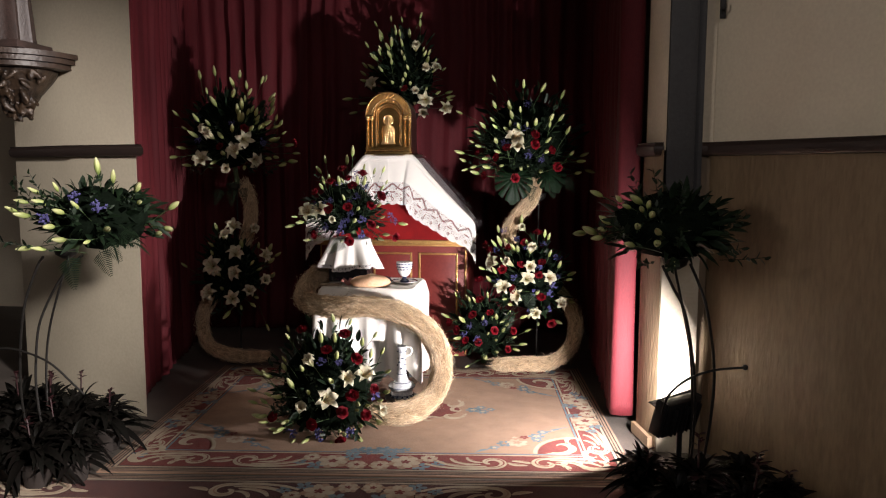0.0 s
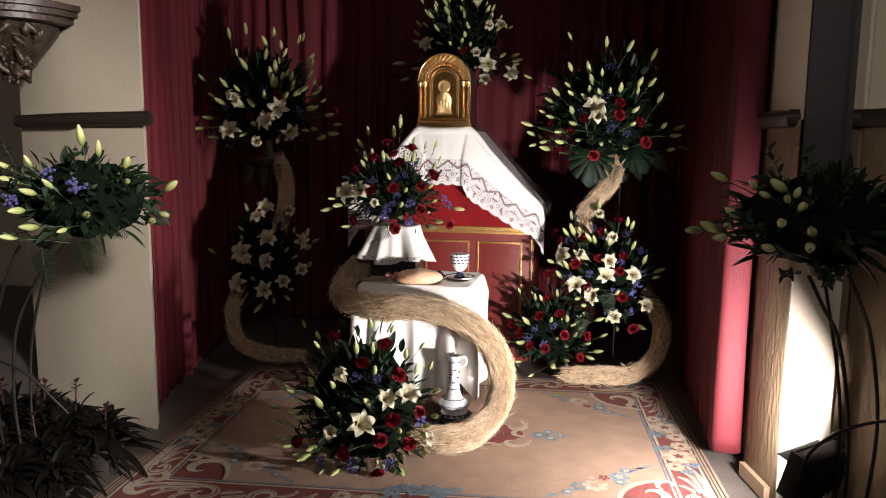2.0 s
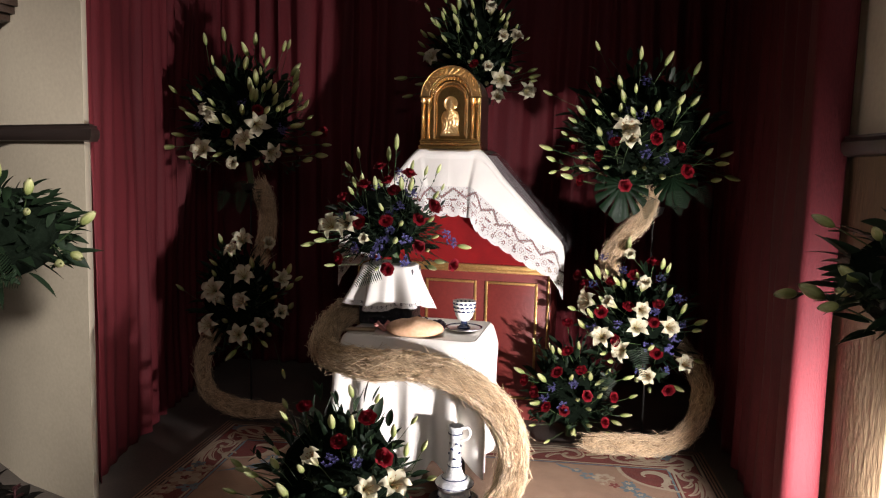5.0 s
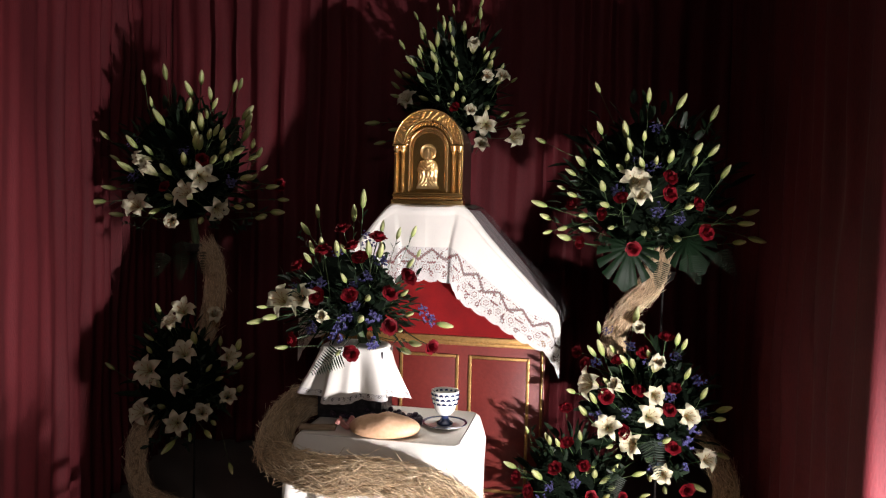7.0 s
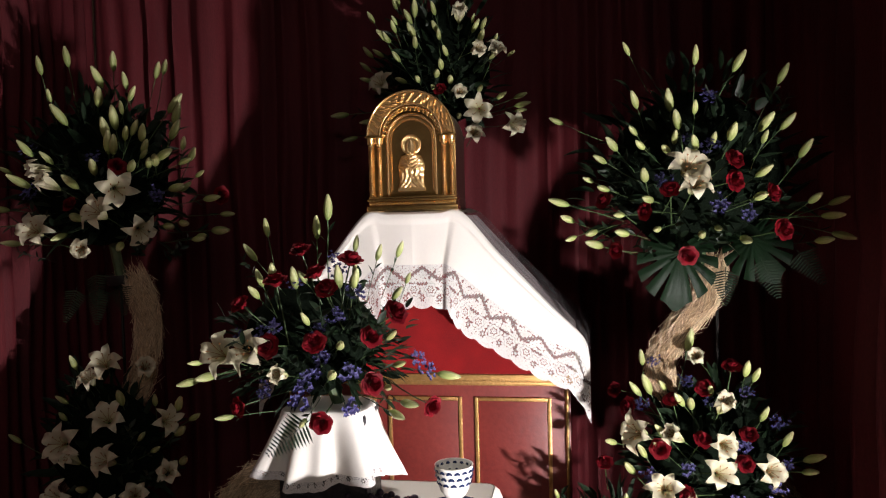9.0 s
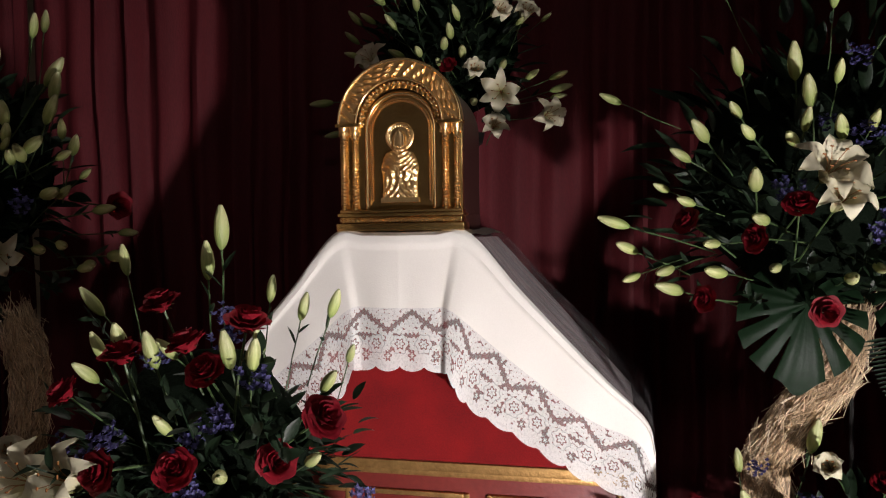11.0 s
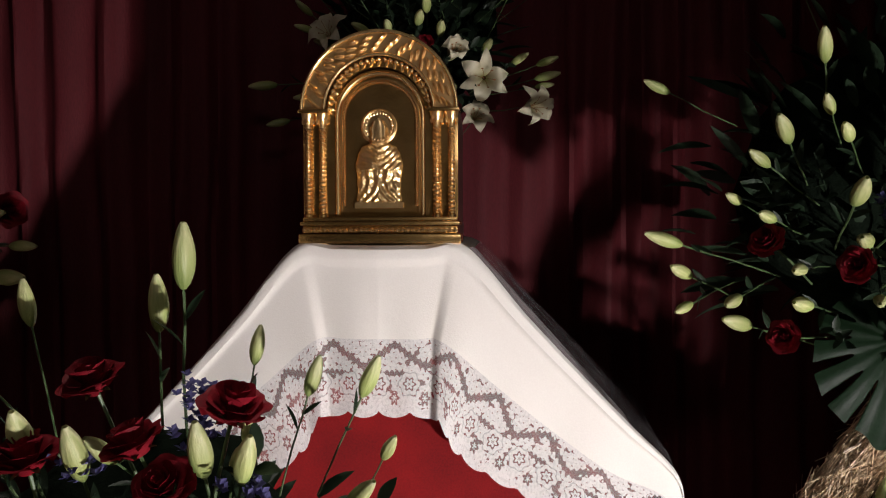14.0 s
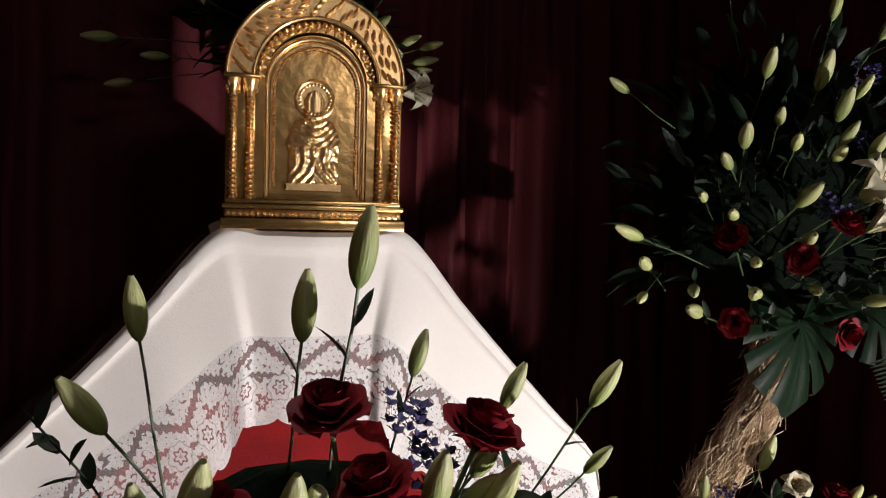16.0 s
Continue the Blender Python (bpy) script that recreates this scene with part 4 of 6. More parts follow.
DAB = Shape().tube([(0.0, 0.0062 * math.cos(0.35 + 0.49 * i), 0.0066 * math.sin(0.35 + 0.49 * i) - 0.003) for i in range(6)], lambda t: 0.0008 + 0.0034 * math.sin(math.pi * min(1, 0.08 + 0.8 * t)), 6).mesh("painted_dab", COBALT)
saucer = thing("saucer", (-0.175, 4.96, TABLE + 0.007), "white ceramic saucer with a navy rim on the tablecloth", "saucer")
part("dish", Shape().lathe([(0.045, 0), (0.07, 0.004), (0.088, 0.013), (0.089, 0.015), (0.068, 0.008), (0.001, 0.006)], 36), CERAMIC, saucer)
part("painted_rim", Shape().lathe([(0.080, 0.0105), (0.0893, 0.0142), (0.0893, 0.0160), (0.080, 0.0136), (0.080, 0.0105)], 36, cap=False), COBALT, saucer)
footed_cup((-0.175, 4.96, TABLE + 0.0145)).scale = (1.3, 1.3, 1.2)

loaf = Shape().ball((0, 0, 0), (0.135, 0.082, 0.049), 28, 16)
loaf.v = [(x * (1 - 0.10 * (y / 0.080) ** 2), y, max(z, -0.026) + 0.006 * math.exp(-((x - 0.01) / 0.02) ** 2) * (z > 0) - 0.006 * math.exp(-((x + 0.05 - 0.5 * y) / 0.012) ** 2) * (z > 0)) for x, y, z in loaf.v]
tagged(part("bread_loaf", loaf, BREAD, None, "", pose(-0.375, 4.80, TABLE + 0.032, 0, 0, 8)), label="golden crusted oval bread loaf on the white tablecloth", category="bread")
rnd = random.Random(4)
grape_mesh = Shape().ball((0, 0, 0), 0.011, 10, 7).mesh("grape", GRAPE)
bunch = thing("grape_bunch", (-0.44, 5.03, TABLE + 0.005), "bunch of dark grapes lying behind the bread", "grapes")
for i in range(80):
    x = rnd.uniform(-0.21, 0.17)
    part("grape", grape_mesh, None, bunch, "", pose(x, rnd.uniform(-0.10, -0.03), 0.012 + 0.020 * (i % 3) * rnd.uniform(0.7, 1) * (1 - abs(x) / 0.26)))
meat = Shape().grid(lambda u, v: Vector((0.075 * (u - 0.5) * (1 + 0.3 * math.sin(5 * v)), 0.06 * (v - 0.5), 0.014 + 0.012 * math.sin(7 * u + 2 * v) + 0.01 * math.sin(9 * v))), 14, 12)
mo = part("cured_meat_slice", meat, CURED, None, "", pose(-0.53, 4.82, TABLE + 0.016, 0, 0, 20))
mo.modifiers.new("thickness", "SOLIDIFY").thickness = 0.006
tagged(mo, label="crumpled pink slice of cured meat beside the bread", category="meat")
kn = thing("small_board", (-0.64, 4.80, TABLE + 0.005), "small thin wooden board with bread pieces", "board")
part("board", Shape().box((-0.07, -0.03, 0), (0.07, 0.03, 0.010), 0.003), PLINTH, kn, "", pose(0, 0, 0, 0, 0, 12))

# ---- the tall jug on the carpet ----
jug = thing("ceramic_jug", (-0.135, 4.625, 0.014), "tall white ceramic jug with blue painting on a dark round stand", "jug")
part("stand", Shape().lathe([(0.001, -0.048), (0.088, -0.048), (0.092, -0.012), (0.10, -0.004), (0.104, 0.004), (0.098, 0.006), (0.001, 0.005)], 36), DARK_WOOD, jug, "dark round wooden stand")
part("vessel", Shape().lathe([(0.062, 0.006), (0.068, 0.020), (0.063, 0.034), (0.058, 0.038), (0.076, 0.060), (0.079, 0.070), (0.070, 0.082), (0.040, 0.098), (0.030, 0.125), (0.025, 0.170), (0.020, 0.215), (0.021, 0.250), (0.028, 0.285), (0.033, 0.300), (0.029, 0.300), (0.020, 0.262), (0.001, 0.25)], 36), JUG_GLAZE, jug)
for z, r in ((0.022, 0.0702), (0.066, 0.0785), (0.092, 0.0520), (0.140, 0.0292), (0.270, 0.0290)):
    part("painted_band", Shape().lathe([(r - 0.001, z - 0.002), (r + 0.0012, z - 0.001), (r + 0.0012, z + 0.001), (r - 0.001, z + 0.002)], 36, cap=False), COBALT, jug)
for i in range(14):
    a = 2 * math.pi * i / 14
    part("painted_dab", DAB, None, jug, "", pose(0.0685 * math.cos(a), 0.0685 * math.sin(a), 0.0125, 0, 0, math.degrees(a)))
for i in range(12):
    a = 2.4 * i
    z = 0.155 + 0.0075 * i
    r = 0.0272 - 0.0045 * min(1, (z - 0.155) / 0.06)
    part("painted_dab", DAB, None, jug, "", pose(r * math.cos(a), r * math.sin(a), z, 0, 0, math.degrees(a)))
part("handle", Shape().tube(smooth_path([(0.030, 0.0, 0.290), (0.048, 0, 0.296), (0.060, 0, 0.278), (0.052, 0, 0.254), (0.022, 0, 0.240)], 20), 0.0055, 10), CERAMIC, jug)


jug.location.z, jug.scale = 0.068, (1.08, 1.08, 1.12)


# ---- flowers ----
def lily_shape(spread=1.0, seed=1):
    """An open lily of six uneven petals; a smaller spread gives a half-open trumpet."""
    sh, an = Shape(), Shape()
    rnd = random.Random(seed)
    for k in range(6):
        a = k * math.pi / 3
        wide = 0.030 if k % 2 else 0.021
        turn = Matrix.Rotation(a + rnd.uniform(-0.16, 0.16), 4, "Z")
        long, curl, wave = rnd.uniform(0.86, 1.10), rnd.uniform(0.5, 1.7), rnd.uniform(0, 6)

        def petal(u, v):
            r = 0.006 + 0.080 * long * spread * v ** (1.2 + 0.5 * (1 - spread))
            z = -0.035 + (0.085 + 0.04 * (1 - spread)) * math.sin(min(1, 1.12 * v) * math.pi * 0.58) - 0.030 * curl * max(0, v - 0.6) ** 1.2 * 2.2
            w = wide * math.sin(math.pi * min(1, 0.06 + 0.94 * v) ** 0.85) ** 0.75 if v < 1 else 0.0005
            s = (u - 0.5) * 2
            return turn @ Vector((r, s * w, z + 0.010 * s * s * (1 - 0.6 * v) + 0.0045 * math.sin(8 * v + 2.5 * s + wave)))

        sh.grid(petal, 4, 9)
        b = a + 0.5
        tip = Vector((0.030 * spread * math.cos(b), 0.030 * spread * math.sin(b), 0.052))
        an.tube([(0, 0, -0.02), tip * 0.5 + Vector((0, 0, 0.006)), tip], 0.0009, 4)
        an.ball(tip, (0.0022, 0.0050, 0.0022), 6, 4)
    return sh, an


def bud_shape():
    def at(u, v):
        a = u * 2 * math.pi
        r = 0.0158 * (math.sin(math.pi * min(1, 0.04 + 0.93 * v ** 0.85)) ** 0.7 + 0.06) * (1 + 0.16 * (abs(math.cos(1.5 * a)) - 0.6) * math.sin(math.pi * v) ** 0.5)
        return Vector((r * math.cos(a), r * math.sin(a), 0.1 * v))
    return Shape().grid(at, 18, 12, wrap=True)


def rose_shape():
    sh = Shape()
    rnd = random.Random(12)
    for r0, h, count, flare, low in ((0.005, 0.040, 3, 0.003, 0.004), (0.011, 0.041, 4, 0.005, 0.002), (0.017, 0.040, 5, 0.008, 0.0), (0.023, 0.037, 5, 0.012, -0.002), (0.028, 0.032, 6, 0.017, -0.004)):
        for k in range(count):
            mid = 2 * math.pi * k / count + r0 * 90 + rnd.uniform(-0.2, 0.2)
            span = 2 * math.pi / count * 0.80
            tilt = rnd.uniform(-0.002, 0.002)

            def petal(u, v):
                s = (u - 0.5) * 2
                a = mid + s * span
                edge = 1 - 0.22 * abs(s) ** 2.5
                r = r0 * (0.45 + 0.55 * math.sin(v * 1.5)) + flare * v ** 2.6 * (1.0 + 0.15 * math.sin(5 * s)) + 0.002 * s
                z = low + tilt + h * v * edge - 0.004 * v ** 4 * (flare > 0.01) * 2
                return Vector((r * math.cos(a), r * math.sin(a), z - 0.018))

            sh.grid(petal, 14, 9)
    return sh


def leaf_into(sh, root, way, length, width, bend, spin=0.0, n=5):
    way = Vector(way).normalized()
    side = way.cross(Vector((0, 0, 1)))
    side = side.normalized() if side.length > 0.05 else Vector((1, 0, 0))
    side = Matrix.Rotation(spin, 3, way) @ side
    up = side.cross(way)

    def at(u, v):
        s = (u - 0.5) * 2
        w = width * math.sin(math.pi * min(1, 0.03 + 0.97 * v) ** 0.8) ** 0.8
        return Vector(root) + way * length * v + side * s * w + up * (abs(s) * w * 0.35) - Vector((0, 0, bend * length * v * v))

    sh.grid(at, 2, n)


def fern_shape(length=0.20):
    sh = Shape().tube([(0, 0, 0), (0, 0.004, length * 0.5), (0, 0.016, length)], lambda t: 0.0018 * (1.1 - t), 5)
    for i in range(14):
        t = 0.10 + 0.88 * i / 13
        root = Vector((0, 0.016 * t * t, length * t))
        ln = 0.40 * length * (1 - t) ** 0.75 + 0.010
        for s in (-1, 1):
            leaf_into(sh, root, (s, 0.15, 0.34), ln, 0.0030 + 0.0018 * (1 - t), 0.06, 1.57, 4)
    return sh


def monstera_shape():
    """A drooping heart-shaped blade that faces the visitor, slotted from its edge towards the rib."""
    sh = Shape()
    slots = ((0.40, 0.042), (0.80, 0.052), (1.20, 0.060), (1.60, 0.060), (2.00, 0.055))

    def at(u, v):
        th = (u - 0.5) * 5.2
        ab = abs(th)
        reach = 0.175 * (0.80 + 0.20 * math.cos(th)) * (1 + 0.14 * math.exp(-(ab / 0.16) ** 2)) * min(1.0, 0.35 + (2.62 - ab) * 1.6)
        cut = 1.0
        for mid, half in slots:
            if abs(ab - mid) < half:
                cut = min(cut, 0.42 + 0.10 * mid + 6.0 * (abs(ab - mid) / half) ** 6 * 0.06)
        r = reach * min(v, cut)
        ripple = 0.0022 * math.cos((ab - 0.61) * 16.5) * v
        return Vector((r * math.sin(th), 1.5 * r * r - 0.05 * r - ripple + 0.10 * max(0.0, r * math.cos(th)), -r * math.cos(th)))

    sh.grid(at, 260, 9)
    sh.tube([(0, 0.0, 0.0), (0, 0.03, 0.05), (0, 0.07, 0.11)], 0.0035, 6)
    return sh


def statice_shape():
    sh = Shape()
    rnd = random.Random(6)
    for _ in range(20):
        p = Vector((rnd.gauss(0, 0.014), rnd.gauss(0, 0.014), rnd.uniform(-0.022, 0.022)))
        a = rnd.uniform(0, 6)
        for k in range(4):
            q = a + k * 1.57
            leaf_into(sh, p, (math.cos(q), math.sin(q), 0.6), 0.011, 0.0042, 0, 0.4, 2)
    return sh


def sprig_shape():
    """A twig of small dark ruscus leaves."""
    sh = Shape().tube([(0, 0, 0), (0.004, 0, 0.10), (0, 0.006, 0.2)], 0.0014, 5)
    for i in range(9):
        q = 2.4 * i
        leaf_into(sh, (0, 0, 0.035 + 0.018 * i), (math.cos(q), math.sin(q), 0.7), 0.042, 0.009, 0.05, 0.3, 4)
    return sh


M_LILIES = [(a.mesh("lily", LILY, 60), b.mesh("stamen_tuft", ANTHER)) for a, b in (lily_shape(1.0, 1), lily_shape(1.05, 2), lily_shape(0.82, 3), lily_shape(0.55, 4))]
M_BUD, M_ROSE = bud_shape().mesh("lily_bud", BUD, 60), rose_shape().mesh("rose", ROSE, 60)
M_STEM = Shape().tube([(0, 0, 0.004), (0.002, 0, -0.05), (0, 0.004, -0.14), (0.006, 0.002, -0.27)], 0.0024, 6).mesh("stem", STEM)
M_BUDLEAF = Shape()
leaf_into(M_BUDLEAF, (0.002, 0, -0.05), (0.5, 0.1, 0.85), 0.06, 0.007, 0.1, 0.5)
leaf_into(M_BUDLEAF, (0.0, 0, -0.09), (-0.6, 0.2, 0.7), 0.07, 0.008, 0.15, 0.2)
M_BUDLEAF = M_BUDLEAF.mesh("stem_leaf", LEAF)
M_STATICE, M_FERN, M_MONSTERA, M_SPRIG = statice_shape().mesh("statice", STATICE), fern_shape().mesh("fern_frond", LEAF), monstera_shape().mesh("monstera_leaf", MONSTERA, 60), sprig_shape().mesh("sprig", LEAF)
SEPAL = Shape()
for k in range(5):
    leaf_into(SEPAL, (0, 0, -0.02), (math.cos(k * 1.257), math.sin(k * 1.257), 0.2), 0.03, 0.006, 0.2)
SEPAL.tube([(0, 0, -0.018), (0, 0.003, -0.12), (0.005, 0, -0.25)], 0.0028, 6)
M_SEPAL = SEPAL.mesh("calyx", STEM)


def frond_pose(at, tilt):
    """A frond that grows tilt degrees from straight down, its flat side to the visitor."""
    z = Vector((math.sin(radians(tilt)), -0.35, -math.cos(radians(tilt)))).normalized()
    y = Vector((0, 1, -0.2))
    y = (y - z * y.dot(z)).normalized()
    m = Matrix((y.cross(z), y, z)).transposed().to_4x4()
    m.translation = at
    return m


def bouquet(at, base, radii, label, seed, plan, leaves=120, leaf_size=1.0, ferns=(), monsteras=(), sprigs=8, bud_size=1.0, front=0.05, extra=(0, 0), lily_size=1.0, rose_size=0.88, reach=(0.48, 0.84), ceiling=1.0):
    """Flowers on the skin of a lying egg of radii (a, c, b) about at, stems from base. plan: places (across, up) for each kind of flower."""
    rnd = random.Random(seed)
    at, base = Vector(at), Vector(base)
    a, c, b = radii
    ob = thing("flower_arrangement", base, label, "flowers", "flower arrangements")

    def skin(u, v, out=None, least=front):
        w = out if out is not None else c * math.sqrt(max(least * least, 1 - (u / a) ** 2 - (v / b) ** 2)) * (1 - 0.45 * max(0.0, v / b))
        return at + Vector((u, -w, v))

    heart = at + Vector((0, 0.10, -0.42 * b))

    def bloom(kind, mesh, p, way, size, label_=""):
        m = facing(p - base, way, rnd.uniform(0, 6.28)) @ Matrix.Scale(size, 4)
        return part(kind, mesh, None, ob, label_, m)

    for u, v, *out in plan.get("bud", ()):
        p = skin(u, v, *out)
        way = (p - heart).normalized()
        way += Vector((0, 0, 0.4)) if out else Vector((rnd.uniform(-.3, .3), rnd.uniform(-.3, .2), rnd.uniform(-.25, .25)))
        size = bud_size * rnd.uniform(0.58, 0.92)
        way.normalize()
        o = bloom("lily_bud", M_BUD, p - way * 0.05 * size, way, size)
        part("stem", M_STEM, None, o)
        part("stem_leaf", M_BUDLEAF, None, o)
    for u, v in plan.get("lily", ()):
        p = skin(u, v)
        n = Vector((u / a, -0.75, 0.25 + v / b * 0.6)).normalized()
        petals, tuft = rnd.choice(M_LILIES)
        o = bloom("lily", petals, p, n + Vector((rnd.uniform(-.55, .55), 0, rnd.uniform(-.4, .45))), lily_size * rnd.uniform(0.72, 0.98))
        part("stamen_tuft", tuft, None, o)
        part("stem", M_STEM, None, o, "", pose(0, 0, -0.035))
    for u, v, *out in plan.get("rose", ()):
        p = skin(u, v, *out)
        n = Vector((u / a * 0.5, -0.25, 0.9)).normalized() if out else Vector((u / a * 0.8, -0.6, 0.35 + v / b * 0.5)).normalized()
        o = bloom("rose", M_ROSE, p, n + Vector((rnd.uniform(-.45, .45), rnd.uniform(-.1, .2), rnd.uniform(-.35, .35))), rose_size * rnd.uniform(0.74, 0.95))
        part("calyx", M_SEPAL, None, o)
    for u, v in plan.get("statice", ()):
        p = skin(u, v)
        bloom("statice", M_STATICE, p + Vector((0, 0.01, 0)), (p - base).normalized(), rnd.uniform(0.75, 1.1))
    for _ in range(extra[0]):
        q, h = rnd.uniform(0, 6.283), rnd.uniform(0.15, 0.6)
        p = skin(a * h * math.cos(q), b * h * math.sin(q))
        bloom("statice", M_STATICE, p + Vector((0, 0.025, 0)), (p - base).normalized(), rnd.uniform(0.7, 1.1))
    for _ in range(extra[1]):
        q, h = rnd.uniform(-0.5, 3.64) if len(extra) < 3 else rnd.uniform(0, 6.283), rnd.uniform(0.45, 0.95)
        p = skin(a * h * math.cos(q), b * h * math.sin(q)) + Vector((0, 0.03, 0))
        way = (p - heart).normalized() + Vector((rnd.uniform(-.3, .3), rnd.uniform(-.3, .2), rnd.uniform(-.2, .3)))
        o = bloom("lily_bud", M_BUD, p, way.normalized(), bud_size * rnd.uniform(0.45, 0.75))
        part("stem", M_STEM, None, o)
    for u, v, tilt in ferns:
        p = skin(u, v)
        part("fern_frond", M_FERN, None, ob, "", frond_pose(p - base, tilt) @ Matrix.Scale(rnd.uniform(0.6, 0.85), 4))
    for u, v, size, turn, out in monsteras:
        part("monstera_leaf", M_MONSTERA, None, ob, "glossy split leaf", Matrix.Translation(skin(u, v, out) - base) @ pose(0, 0, 0, rnd.uniform(-22, -14), turn, rnd.uniform(-18, 18)) @ Matrix.Scale(size, 4))
    for _ in range(sprigs):
        u, v = rnd.uniform(-0.8, 0.8) * a, rnd.uniform(-0.6, 0.85) * b
        p = skin(u, v) * 0.62 + base * 0.38
        bloom("sprig", M_SPRIG, p, (p - base).normalized() + Vector((0, -0.2, 0)), rnd.uniform(0.7, 1.1))
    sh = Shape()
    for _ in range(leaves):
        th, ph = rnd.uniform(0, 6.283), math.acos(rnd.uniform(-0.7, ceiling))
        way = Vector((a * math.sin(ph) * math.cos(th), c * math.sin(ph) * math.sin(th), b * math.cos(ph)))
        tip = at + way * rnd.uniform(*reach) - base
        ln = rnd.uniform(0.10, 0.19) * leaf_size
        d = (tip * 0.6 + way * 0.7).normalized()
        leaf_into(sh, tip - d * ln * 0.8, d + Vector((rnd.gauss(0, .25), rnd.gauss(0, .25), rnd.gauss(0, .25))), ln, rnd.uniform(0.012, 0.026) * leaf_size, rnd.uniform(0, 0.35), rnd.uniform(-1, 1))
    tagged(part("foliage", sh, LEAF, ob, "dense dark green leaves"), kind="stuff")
    # an added dark core that stands for the shade inside the foliage
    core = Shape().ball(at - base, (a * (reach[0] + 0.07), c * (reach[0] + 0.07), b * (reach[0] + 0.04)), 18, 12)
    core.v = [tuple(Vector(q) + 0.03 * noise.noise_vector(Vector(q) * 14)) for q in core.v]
    part("shade_core", core, SHADE_CORE, ob)
    neck = (at - base)
    if neck.length > 0.05:
        part("neck", Shape().tube([(0, 0, 0), neck * 0.5, neck], 0.02, 8), STEM, ob)
    return ob


